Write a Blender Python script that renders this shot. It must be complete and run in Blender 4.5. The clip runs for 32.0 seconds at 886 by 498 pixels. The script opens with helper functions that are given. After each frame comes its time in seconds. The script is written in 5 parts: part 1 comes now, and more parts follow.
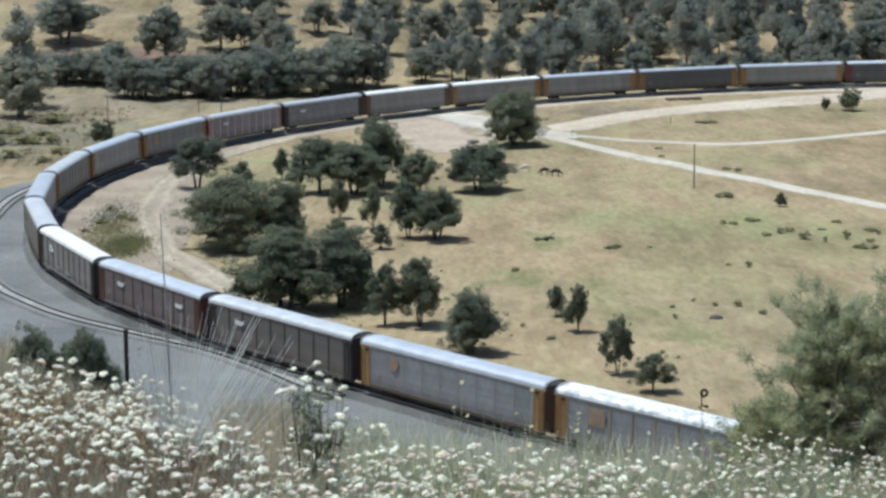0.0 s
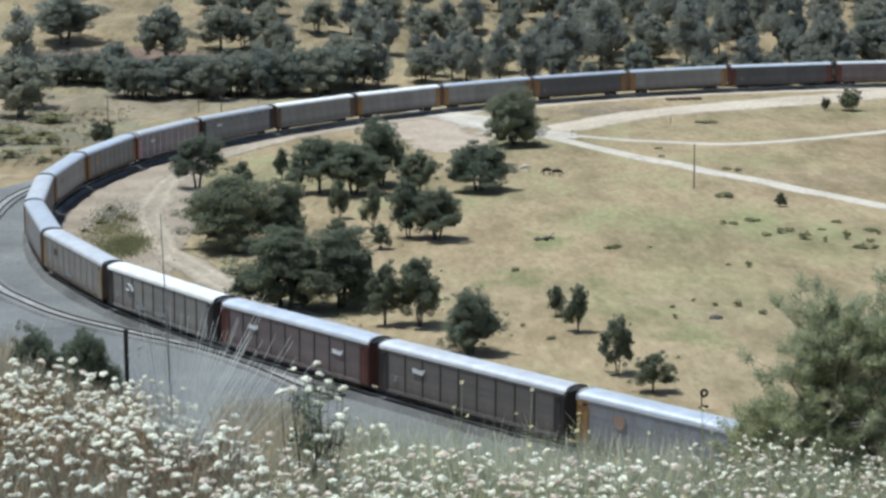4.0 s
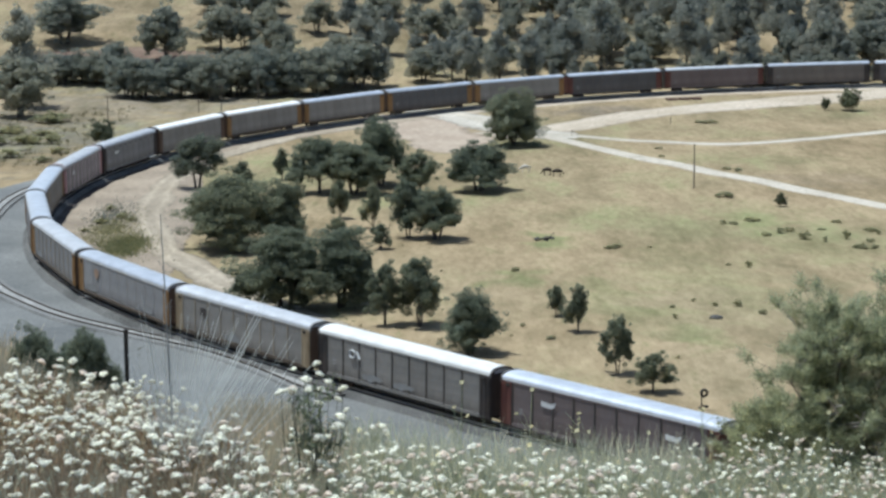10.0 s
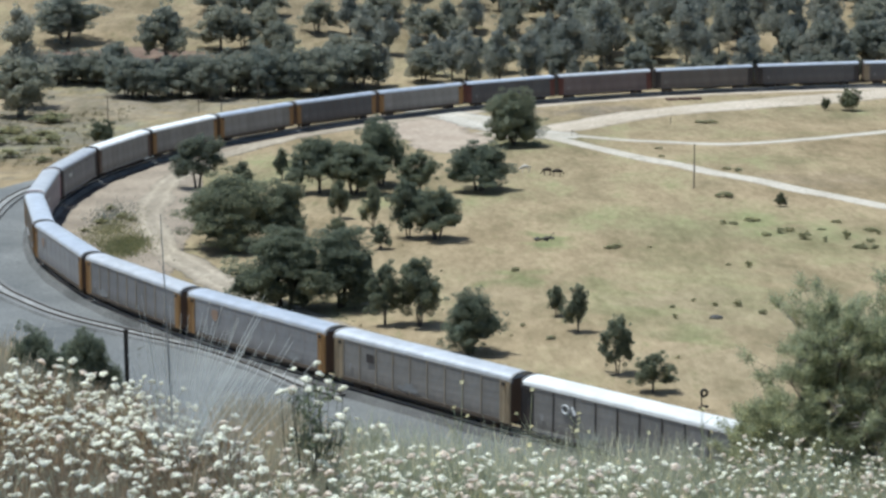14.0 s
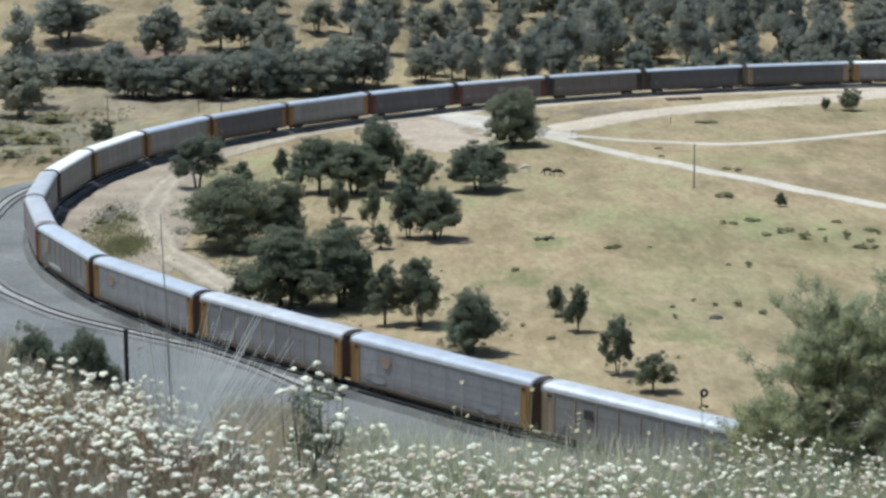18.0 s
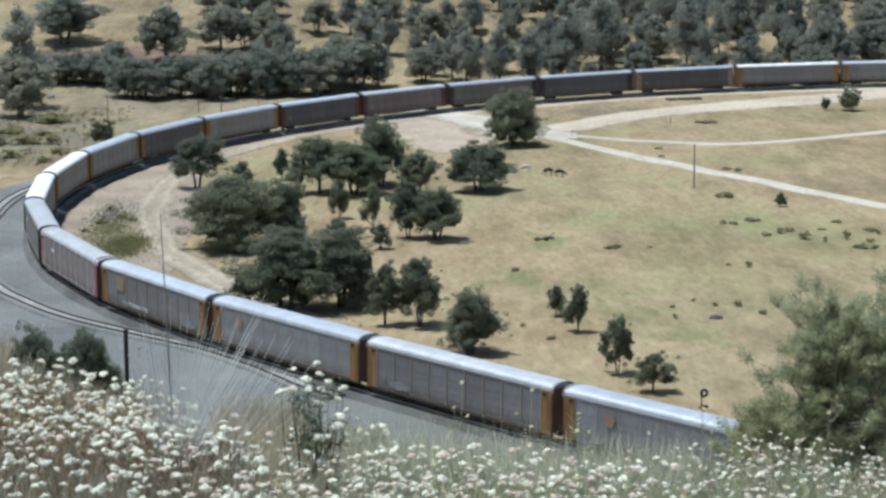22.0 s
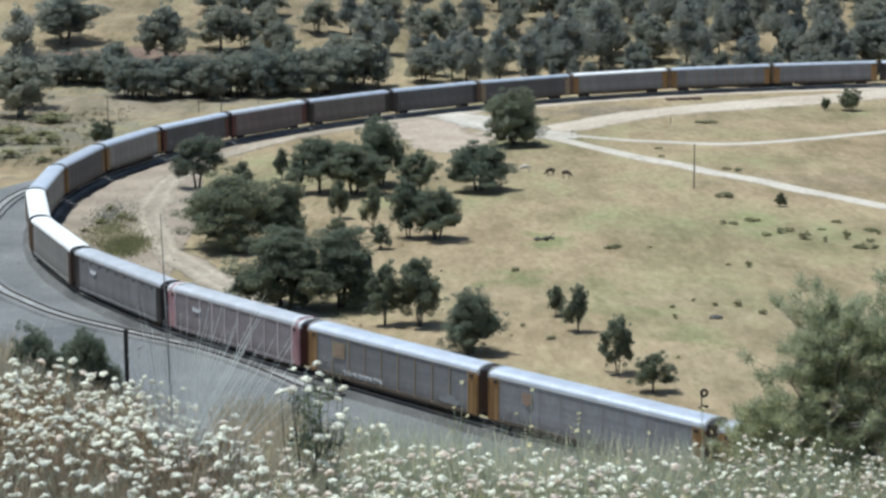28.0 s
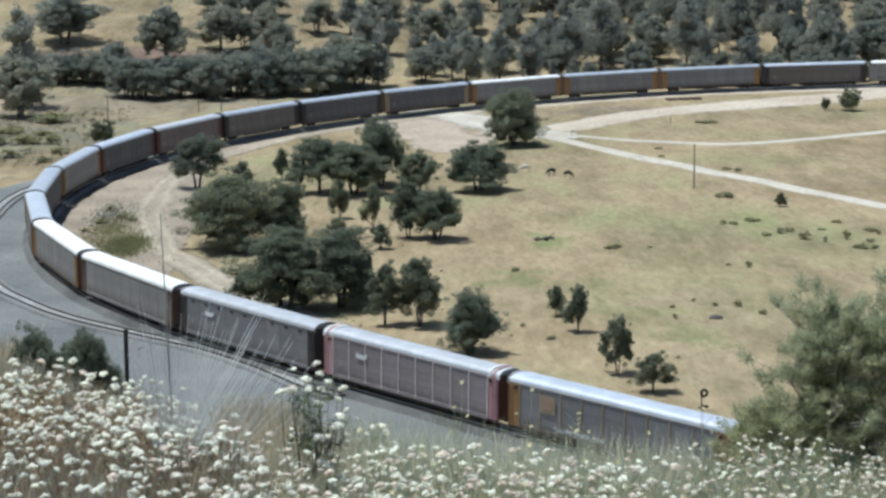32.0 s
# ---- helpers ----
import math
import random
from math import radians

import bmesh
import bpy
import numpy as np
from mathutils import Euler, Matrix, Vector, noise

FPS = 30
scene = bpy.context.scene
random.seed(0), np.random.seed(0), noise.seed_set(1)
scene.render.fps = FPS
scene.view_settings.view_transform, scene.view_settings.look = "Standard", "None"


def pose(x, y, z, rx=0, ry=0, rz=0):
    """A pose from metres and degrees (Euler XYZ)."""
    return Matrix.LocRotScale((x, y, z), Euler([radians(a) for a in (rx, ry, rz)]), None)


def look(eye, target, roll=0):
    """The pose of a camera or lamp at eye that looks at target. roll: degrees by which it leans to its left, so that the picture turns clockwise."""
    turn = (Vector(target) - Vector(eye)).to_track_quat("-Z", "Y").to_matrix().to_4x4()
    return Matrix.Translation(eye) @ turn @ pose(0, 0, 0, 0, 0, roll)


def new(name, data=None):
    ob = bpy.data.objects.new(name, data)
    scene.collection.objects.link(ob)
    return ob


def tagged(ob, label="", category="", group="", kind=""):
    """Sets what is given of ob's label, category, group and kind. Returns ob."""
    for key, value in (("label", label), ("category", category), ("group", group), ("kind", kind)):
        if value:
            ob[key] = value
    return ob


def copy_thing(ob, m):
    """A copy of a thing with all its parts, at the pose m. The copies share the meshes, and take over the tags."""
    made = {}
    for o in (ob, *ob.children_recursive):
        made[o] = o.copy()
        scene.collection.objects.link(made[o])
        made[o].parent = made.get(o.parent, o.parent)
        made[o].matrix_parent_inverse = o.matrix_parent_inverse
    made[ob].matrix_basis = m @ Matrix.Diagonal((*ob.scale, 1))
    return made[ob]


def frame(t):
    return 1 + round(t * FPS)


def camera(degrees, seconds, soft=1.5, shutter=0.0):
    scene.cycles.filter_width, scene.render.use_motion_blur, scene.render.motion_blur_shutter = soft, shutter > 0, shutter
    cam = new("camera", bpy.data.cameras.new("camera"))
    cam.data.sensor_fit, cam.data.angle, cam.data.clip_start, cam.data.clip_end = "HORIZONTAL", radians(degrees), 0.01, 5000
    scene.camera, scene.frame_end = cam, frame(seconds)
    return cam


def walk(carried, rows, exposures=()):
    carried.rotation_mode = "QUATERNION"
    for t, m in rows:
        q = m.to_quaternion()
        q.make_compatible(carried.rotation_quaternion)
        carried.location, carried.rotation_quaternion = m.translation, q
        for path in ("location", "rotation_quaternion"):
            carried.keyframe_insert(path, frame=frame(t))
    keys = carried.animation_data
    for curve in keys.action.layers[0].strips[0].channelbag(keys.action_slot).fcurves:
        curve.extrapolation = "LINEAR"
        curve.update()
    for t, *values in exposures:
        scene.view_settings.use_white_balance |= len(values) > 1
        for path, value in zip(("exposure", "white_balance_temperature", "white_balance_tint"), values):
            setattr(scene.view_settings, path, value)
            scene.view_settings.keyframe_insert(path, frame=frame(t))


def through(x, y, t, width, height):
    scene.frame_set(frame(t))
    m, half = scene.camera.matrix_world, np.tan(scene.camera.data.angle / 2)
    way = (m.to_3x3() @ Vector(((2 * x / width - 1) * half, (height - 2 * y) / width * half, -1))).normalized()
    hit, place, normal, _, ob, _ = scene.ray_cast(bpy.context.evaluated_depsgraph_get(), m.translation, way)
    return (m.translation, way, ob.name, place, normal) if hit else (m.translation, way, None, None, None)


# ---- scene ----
# One lens and one still stand on the hillside, 48.7 m above the near rails.
EYE_H = 48.71
STAND = pose(0, 0, EYE_H, 90 - 8.944) @ pose(0, 0, 0, 0, 0, -0.328)
cam = camera(24.827, 32.0, soft=2.9)
walk(cam, [(0.0, STAND), (32.0, STAND)], exposures=[(0.0, 0.24, 5700, 2.0), (32.0, 0.24, 5700, 2.0)])

# ---- light ----
SUN_AZ, SUN_EL = radians(-76.0), radians(73.5)
world = bpy.data.worlds.new("sky")
scene.world = world
world.use_nodes = True
wt = world.node_tree
wt.nodes.clear()
sky = wt.nodes.new("ShaderNodeTexSky")
sky.sky_type = "NISHITA"
sky.sun_disc = False
sky.sun_elevation, sky.sun_rotation = SUN_EL, SUN_AZ
sky.dust_density = 2.0
wbg = wt.nodes.new("ShaderNodeBackground")
wbg.inputs["Strength"].default_value = 0.086
wout = wt.nodes.new("ShaderNodeOutputWorld")
wt.links.new(sky.outputs["Color"], wbg.inputs["Color"])
wt.links.new(wbg.outputs["Background"], wout.inputs["Surface"])
sun_data = bpy.data.lights.new("sun", "SUN")
sun_data.energy, sun_data.angle, sun_data.color = 3.65, radians(0.53), (1.0, 0.97, 0.92)
sun = new("sun", sun_data)
SUN_DIR = Vector((math.sin(SUN_AZ) * math.cos(SUN_EL), math.cos(SUN_AZ) * math.cos(SUN_EL), math.sin(SUN_EL)))
sun.matrix_world = look(SUN_DIR * 300, (0, 0, 0))

# ---- the line of the railway: heading and turn per metre along it, rails at 1.84 percent ----
GRADE = 0.018417
CAR_PITCH = 28.7
SPEED = 7.874
STEP = 1.0
S_MIN, S_MAX = -420.0, 1000.0


TURN_S = [-420, -60, 0, 28.7, 57.4, 86.1, 114.8, 143.5, 172.2, 200.9, 229.6, 258.3, 287, 315.7, 344.4, 373.1, 401.8, 430.5, 480, 560, 1000]
TURN_K = [0, 0, 1.68, 2.31, 5.53, 9.69, 9.93, 8.49, 8.51, 9.06, 9.26, 9.13, 8.38, 7.71, 8.23, 9.41, 10.11, 10.38, 8.0, 0, 0]


def make_line():
    """Samples of the centre line, one a metre: s, x, y, heading."""
    s = np.arange(S_MIN, S_MAX + STEP, STEP)
    k = np.interp(s, TURN_S, TURN_K)
    i0 = int(round(-S_MIN))
    h = np.radians(np.cumsum(k) / CAR_PITCH)
    h = 2.337 - (h - h[i0])
    x, y = np.cumsum(np.cos(h)), np.cumsum(np.sin(h))
    x, y = x - x[i0] + 11.043, y - y[i0] + 188.786
    # the line swings a little wider past the near end of the curve
    w = 0.6 * np.exp(-((s - 38) / 42) ** 2)
    x, y = x + w * np.sin(h), y - w * np.cos(h)
    return s, x, y, np.unwrap(np.arctan2(np.gradient(y), np.gradient(x)))


LINE_S, LINE_X, LINE_Y, LINE_H = make_line()


def on_line(s, off=0.0):
    """Place on the line at s, off metres to its outer (left) side, at the height of the rail head."""
    x, y, h = (float(np.interp(s, LINE_S, a)) for a in (LINE_X, LINE_Y, LINE_H))
    return Vector((x - off * math.sin(h), y + off * math.cos(h), GRADE * s))


# ---- the lie of the land ----
BASE_Y = [-3000, 120, 150, 189, 281, 366, 446, 489, 531, 560, 620, 700, 900, 1400, 3000]
BASE_Z = [-2.0, -2.0, -1.7, -0.9, 1.2, 2.8, 4.4, 5.4, 7.2, 10.5, 20.5, 38, 82, 190, 330]
HILL_D = [-4000, 42, 47, 60, 122, 126, 128, 130, 134.7, 170, 300, 1000, 4000]
HILL_Z = [0, 0, 4.5, 14, 44.7, 46.3, 47.05, 47.9, 49.0, 53, 60, 72, 82]


def smooth(a, b, v):
    t = np.clip((v - a) / (b - a), 0, 1)
    return t * t * (3 - 2 * t)


def wave(x, y):
    """Gentle unevenness that depends on the place alone."""
    return (np.sin(x * 0.043 + 1.3) * np.cos(y * 0.037 + 0.4) + 0.6 * np.sin(x * 0.11 + y * 0.071)
            + 0.35 * np.sin(x * 0.21 - y * 0.17 + 2.0))


def ground_z(x, y):
    x, y = np.atleast_1d(np.asarray(x, float)), np.atleast_1d(np.asarray(y, float))
    z = np.interp(y, BASE_Y, BASE_Z)
    d = -((x - 11) * 0.74 + (y - 188) * 0.673)
    z = z + np.interp(d, HILL_D, HILL_Z)
    far = smooth(560, 700, y)
    z = z + wave(x, y) * (0.16 + 2.2 * far) * smooth(3, 20, np.hypot(x, y))
    near = np.full(x.shape, 1e9)
    zl = np.zeros(x.shape)
    for i in range(0, len(LINE_S), 4):
        q = (x - LINE_X[i]) ** 2 + (y - LINE_Y[i]) ** 2
        m = q < near
        near[m], zl[m] = q[m], GRADE * LINE_S[i]
    w = 1 - smooth(9, 32, np.sqrt(near))
    z = z * (1 - w) + (zl - 0.9) * w
    # the gentle shoulder at the stand, before the slope falls away
    v = 1 - smooth(12, 19, np.hypot(x, y))
    return z * (1 - v) + (47.0 - 0.128 * y - 0.07 * x - 0.07 * np.exp(-((x - 0.6) / 1.0) ** 2) * smooth(4, 10, y)) * v


def gz(x, y):
    return float(ground_z(x, y)[0])

# ---- materials ----
def mat(name, build):
    m = bpy.data.materials.new(name)
    m.use_nodes = True
    nt = m.node_tree
    bsdf = nt.nodes["Principled BSDF"]
    build(nt, bsdf)
    return m


def node(nt, kind, **kw):
    n = nt.nodes.new(kind)
    for k, v in kw.items():
        n.inputs[k].default_value = v
    return n


def coords(nt, source="Object"):
    if source == "World":
        return nt.nodes.new("ShaderNodeNewGeometry").outputs["Position"]
    return nt.nodes.new("ShaderNodeTexCoord").outputs["Object"]


def noise_tex(nt, vec, scale, detail=4.0, rough=0.55):
    n = node(nt, "ShaderNodeTexNoise", Scale=scale, Detail=detail, Roughness=rough)
    nt.links.new(vec, n.inputs["Vector"])
    return n.outputs["Fac"]


def ramp(nt, fac, stops):
    r = nt.nodes.new("ShaderNodeValToRGB")
    els = r.color_ramp.elements
    while len(els) < len(stops):
        els.new(0.5)
    for e, (p, c) in zip(els, stops):
        e.position = p
        e.color = (*c, 1.0) if len(c) == 3 else c
    nt.links.new(fac, r.inputs["Fac"])
    return r.outputs["Color"]


def mix(nt, fac, a, b, mode="MIX"):
    m = nt.nodes.new("ShaderNodeMix")
    m.data_type, m.blend_type = "RGBA", mode
    for sock, v in ((m.inputs[0], fac), (m.inputs[6], a), (m.inputs[7], b)):
        if hasattr(v, "is_linked"):
            nt.links.new(v, sock)
        elif isinstance(v, tuple):
            sock.default_value = (*v, 1.0)
        else:
            sock.default_value = v
    return m.outputs[2]


def bump(nt, bsdf, height, strength, dist):
    b = node(nt, "ShaderNodeBump", Strength=strength, Distance=dist)
    nt.links.new(height, b.inputs["Height"])
    nt.links.new(b.outputs["Normal"], bsdf.inputs["Normal"])


def dark_light(c, lo, hi):
    return tuple(v * lo for v in c), tuple(min(1.0, v * hi) for v in c)


def earth(name, c, c2, fine, coarse, strength=0.5, dist=0.15, rough=0.95, fade=0.0, ruts=0.0):
    """A natural surface in world space with coarse patches and fine grain; a strip's rim thins out over fade."""
    def build(nt, bsdf):
        p = coords(nt, "World")
        big, small = noise_tex(nt, p, coarse, 5), noise_tex(nt, p, fine, 6, 0.7)
        col = ramp(nt, big, [(0.35, c), (0.65, c2)])
        lo = ramp(nt, small, [(0.3, (0.62, 0.62, 0.62)), (0.7, (1.25, 1.25, 1.25))])
        col = mix(nt, 1.0, col, lo, "MULTIPLY")
        if fade:
            at = node(nt, "ShaderNodeAttribute")
            at.attribute_name = "across"
            if ruts:
                band = ramp(nt, at.outputs["Fac"], [(0.2, (1 - ruts,) * 3), (0.32, (1.06, 1.06, 1.06)), (0.42, (1 - ruts,) * 3), (0.58, (1 - ruts,) * 3), (0.68, (1.06, 1.06, 1.06)), (0.8, (1 - ruts,) * 3)])
                col = mix(nt, 1.0, col, band, "MULTIPLY")
            rim = ramp(nt, at.outputs["Fac"], [(0.0, (0.0, 0.0, 0.0)), (fade, (1.0, 1.0, 1.0)), (1 - fade, (1.0, 1.0, 1.0)), (1.0, (0.0, 0.0, 0.0))])
            worn = noise_tex(nt, p, 0.35, 6, 0.65)
            add = node(nt, "ShaderNodeMath")
            add.operation = "ADD"
            nt.links.new(rim, add.inputs[0])
            nt.links.new(worn, add.inputs[1])
            nt.links.new(ramp(nt, add.outputs[0], [(0.45, (0.0, 0.0, 0.0)), (0.95, (1.0, 1.0, 1.0))]), bsdf.inputs["Alpha"])
        nt.links.new(col, bsdf.inputs["Base Color"])
        bsdf.inputs["Roughness"].default_value = rough
        bsdf.inputs["Specular IOR Level"].default_value = 0.15
        bump(nt, bsdf, small, strength, dist)
    return mat(name, build)


GREEN_PATCHES = [(28, 255, 16, 22, 0.4), (46, 262, 16, 20, 0.35), (24, 258, 7, 16, 0.75), (31, 240, 6, 10, 0.9), (9.5, 272, 6, 5, 0.85), (16, 305, 6, 9, 0.7), (37, 268, 9, 12, 0.5), (21, 270, 4, 8, 0.5), (31, 244, 5, 14, 0.6), (52, 328, 9, 14, 0.7), (10.5, 277, 6, 7, 0.8), (-52, 317, 3, 14, 0.7), (15, 306, 4, 6, 0.6),
                 (36, 285, 14, 30, 0.3), (-93, 425, 12, 30, 0.6), (-30, 395, 8, 18, 0.5), (62, 400, 20, 12, 0.4), (28, 330, 16, 14, 0.35), (40, 318, 12, 16, 0.25), (56, 300, 12, 18, 0.35), (66, 312, 10, 14, 0.3), (38, 262, 9, 16, 0.3), (70, 440, 22, 10, 0.35)]

BROWN_PATCHES = [(44, 252, 26, 40, 0.55, (0.245, 0.198, 0.124)), (-70, 520, 55, 42, 0.8, (0.25, 0.217, 0.175)), (-60, 640, 110, 85, 0.85, (0.25, 0.195, 0.125)), (30, 650, 120, 90, 0.8, (0.25, 0.195, 0.125)), (-100, 450, 55, 75, 0.92, (0.19, 0.17, 0.137)), (0, 450, 14, 26, 0.8, (0.40, 0.32, 0.235)), (72, 370, 22, 14, 0.6, (0.29, 0.225, 0.155)), (30, 222, 14, 16, 0.5, (0.40, 0.32, 0.21)), (38, 487, 30, 14, 0.85, (0.215, 0.175, 0.135)), (32, 258, 22, 22, 0.4, (0.39, 0.295, 0.20)), (5, 260, 12, 22, 0.5, (0.38, 0.29, 0.19))]


def dry_grass(nt, bsdf):
    p = coords(nt, "World")
    big = noise_tex(nt, p, 0.018, 5)
    flat = nt.nodes.new("ShaderNodeMapping")
    flat.inputs["Scale"].default_value = (1.0, 0.3, 1.0)
    nt.links.new(p, flat.inputs["Vector"])
    mid = noise_tex(nt, flat.outputs["Vector"], 0.13, 7, 0.68)
    fine = noise_tex(nt, flat.outputs["Vector"], 0.9, 6, 0.72)
    tan = ramp(nt, big, [(0.28, (0.25, 0.19, 0.115)), (0.46, (0.345, 0.266, 0.167)), (0.58, (0.30, 0.238, 0.147)), (0.7, (0.258, 0.228, 0.132))])
    green = ramp(nt, mid, [(0.5, (0.0, 0.0, 0.0)), (0.7, (1.0, 1.0, 1.0))])
    some = ramp(nt, big, [(0.42, (0.0, 0.0, 0.0)), (0.6, (0.75, 0.75, 0.75))])
    col = mix(nt, mix(nt, 1.0, green, some, "MULTIPLY"), tan, (0.225, 0.245, 0.115))
    warp = nt.nodes.new("ShaderNodeTexNoise")
    warp.inputs["Scale"].default_value = 0.16
    warp.inputs["Detail"].default_value = 5.0
    nt.links.new(p, warp.inputs["Vector"])
    for cx, cy, rx, ry, amount, tone in [(*q, (0.21, 0.225, 0.105)) for q in GREEN_PATCHES] + BROWN_PATCHES:
        mp = nt.nodes.new("ShaderNodeMapping")
        mp.inputs["Scale"].default_value = (1 / rx, 1 / ry, 0.0)
        mp.inputs["Location"].default_value = (-cx / rx, -cy / ry, 0.0)
        nt.links.new(p, mp.inputs["Vector"])
        add = nt.nodes.new("ShaderNodeVectorMath")
        add.operation = "MULTIPLY_ADD"
        nt.links.new(warp.outputs["Color"], add.inputs[0])
        add.inputs[1].default_value = (2.6, 2.6, 0.0)
        nt.links.new(mp.outputs["Vector"], add.inputs[2])
        ln = nt.nodes.new("ShaderNodeVectorMath")
        ln.operation = "DISTANCE"
        nt.links.new(add.outputs[0], ln.inputs[0])
        ln.inputs[1].default_value = (1.3, 1.3, 0.0)
        spot = ramp(nt, ln.outputs["Value"], [(0.15, (amount,) * 3), (0.95, (0.0, 0.0, 0.0))])
        col = mix(nt, spot, col, tone)
    tuft = noise_tex(nt, flat.outputs["Vector"], 0.42, 6, 0.75)
    col = mix(nt, ramp(nt, tuft, [(0.56, (0.0, 0.0, 0.0)), (0.70, (0.7, 0.7, 0.7))]), col, (0.20, 0.188, 0.095))
    grain = ramp(nt, fine, [(0.3, (0.76, 0.75, 0.72)), (0.7, (1.18, 1.18, 1.18))])
    mott = ramp(nt, mid, [(0.34, (0.70, 0.715, 0.675)), (0.6, (1.1, 1.1, 1.1))])
    col = mix(nt, 1.0, mix(nt, 1.0, col, grain, "MULTIPLY"), mott, "MULTIPLY")
    nt.links.new(col, bsdf.inputs["Base Color"])
    bsdf.inputs["Roughness"].default_value = 1.0
    bsdf.inputs["Specular IOR Level"].default_value = 0.05
    bump(nt, bsdf, fine, 0.3, 0.25)


M_GRASS = mat("dry_grass", dry_grass)
M_BALLAST = earth("grey_ballast", (0.15, 0.152, 0.148), (0.23, 0.23, 0.22), 2.2, 0.06, 0.6, 0.08)
# dark brown that includes the train's shade on the inner shoulder
M_SHADEBED = earth("shade_tinted_ballast", (0.06, 0.052, 0.047), (0.115, 0.10, 0.09), 3.0, 0.12, 0.8, 0.08)
M_MAINBED = earth("track_ballast", (0.10, 0.097, 0.092), (0.17, 0.165, 0.156), 3.0, 0.12, 0.8, 0.08)
M_SIDEBED = earth("siding_ballast", (0.185, 0.183, 0.176), (0.26, 0.256, 0.245), 3.0, 0.12, 0.8, 0.08)
M_GRAVEL_FILL = earth("gravel_fill", (0.27, 0.265, 0.25), (0.37, 0.36, 0.34), 2.0, 0.2, 0.5, 0.05)
M_GRAVEL = earth("pale_gravel", (0.49, 0.43, 0.345), (0.60, 0.535, 0.44), 1.5, 0.08, 0.3, 0.05, fade=0.2, ruts=0.10)
M_APRON = earth("gravel_apron", (0.47, 0.42, 0.345), (0.60, 0.545, 0.465), 1.5, 0.08, 0.3, 0.05, fade=0.45)
M_DIRT = earth("pale_dirt", (0.46, 0.38, 0.285), (0.58, 0.49, 0.385), 1.2, 0.06, 0.4, 0.06, fade=0.35)
M_LANE = earth("lane_dirt", (0.36, 0.30, 0.225), (0.47, 0.395, 0.30), 1.2, 0.07, 0.4, 0.06, fade=0.4, ruts=0.14)
M_PINKDIRT = earth("pinkish_dirt", (0.40, 0.315, 0.24), (0.48, 0.39, 0.30), 1.0, 0.08, 0.4, 0.06, fade=0.45)
M_BANK = earth("red_earth", (0.15, 0.10, 0.075), (0.27, 0.195, 0.14), 0.9, 0.16, 0.8, 0.3, fade=0.3)
M_GREYDIRT = earth("grey_dirt", (0.27, 0.218, 0.165), (0.40, 0.325, 0.245), 1.6, 0.09, 0.4, 0.06, fade=0.2)


def paint(name, c, rough=0.5, metal=0.0, dirt=0.5, streak=True, spec=0.35, splash=0.0):
    """Weathered paint or sheet metal: rust and road dirt in upright streaks, a little different on each piece."""
    def build(nt, bsdf):
        p = coords(nt)
        mp = nt.nodes.new("ShaderNodeMapping")
        mp.inputs["Scale"].default_value = (1.0, 1.0, 0.22 if streak else 1.0)
        nt.links.new(p, mp.inputs["Vector"])
        n1 = noise_tex(nt, mp.outputs["Vector"], 1.6, 6, 0.65)
        n2 = noise_tex(nt, p, 0.35, 4)
        info = nt.nodes.new("ShaderNodeObjectInfo")
        shade = ramp(nt, info.outputs["Random"], [(0.0, (0.86, 0.86, 0.86)), (1.0, (1.08, 1.08, 1.08))])
        base = mix(nt, 1.0, c, shade, "MULTIPLY")
        f1 = ramp(nt, n1, [(0.4, (0, 0, 0)), (0.72, (dirt, dirt, dirt))])
        grime = tuple(0.5 * v + 0.09 * w for v, w in zip(c, (1.0, 0.62, 0.38)))
        col = mix(nt, f1, base, grime)
        if splash:
            # road dirt thrown up from below, in uneven streaks
            xyz = node(nt, "ShaderNodeSeparateXYZ")
            nt.links.new(p, xyz.inputs[0])
            up = node(nt, "ShaderNodeMath")
            up.operation = "MULTIPLY_ADD"
            nt.links.new(n1, up.inputs[0])
            up.inputs[1].default_value = 3.2
            nt.links.new(xyz.outputs["Z"], up.inputs[2])
            low = ramp(nt, up.outputs[0], [(0.0, (splash,) * 3), (0.9, (0.0, 0.0, 0.0))])
            col = mix(nt, low, col, tuple(0.45 * v + 0.05 * w for v, w in zip(c, (1.0, 0.75, 0.55))))
        f2 = ramp(nt, n2, [(0.4, (0.88, 0.88, 0.88)), (0.65, (1.06, 1.06, 1.06))])
        nt.links.new(mix(nt, 1.0, col, f2, "MULTIPLY"), bsdf.inputs["Base Color"])
        bsdf.inputs["Roughness"].default_value = rough
        bsdf.inputs["Metallic"].default_value = metal
        bsdf.inputs["Specular IOR Level"].default_value = spec
        bump(nt, bsdf, n1, 0.12, 0.02)
    return mat(name, build)


def bark(name, c):
    def build(nt, bsdf):
        p = coords(nt)
        mp = nt.nodes.new("ShaderNodeMapping")
        mp.inputs["Scale"].default_value = (1, 1, 0.25)
        nt.links.new(p, mp.inputs["Vector"])
        n = noise_tex(nt, mp.outputs["Vector"], 9.0, 6, 0.7)
        a, b = dark_light(c, 0.5, 1.4)
        nt.links.new(ramp(nt, n, [(0.3, a), (0.7, b)]), bsdf.inputs["Base Color"])
        bsdf.inputs["Roughness"].default_value = 0.95
        bump(nt, bsdf, n, 0.8, 0.04)
    return mat(name, build)


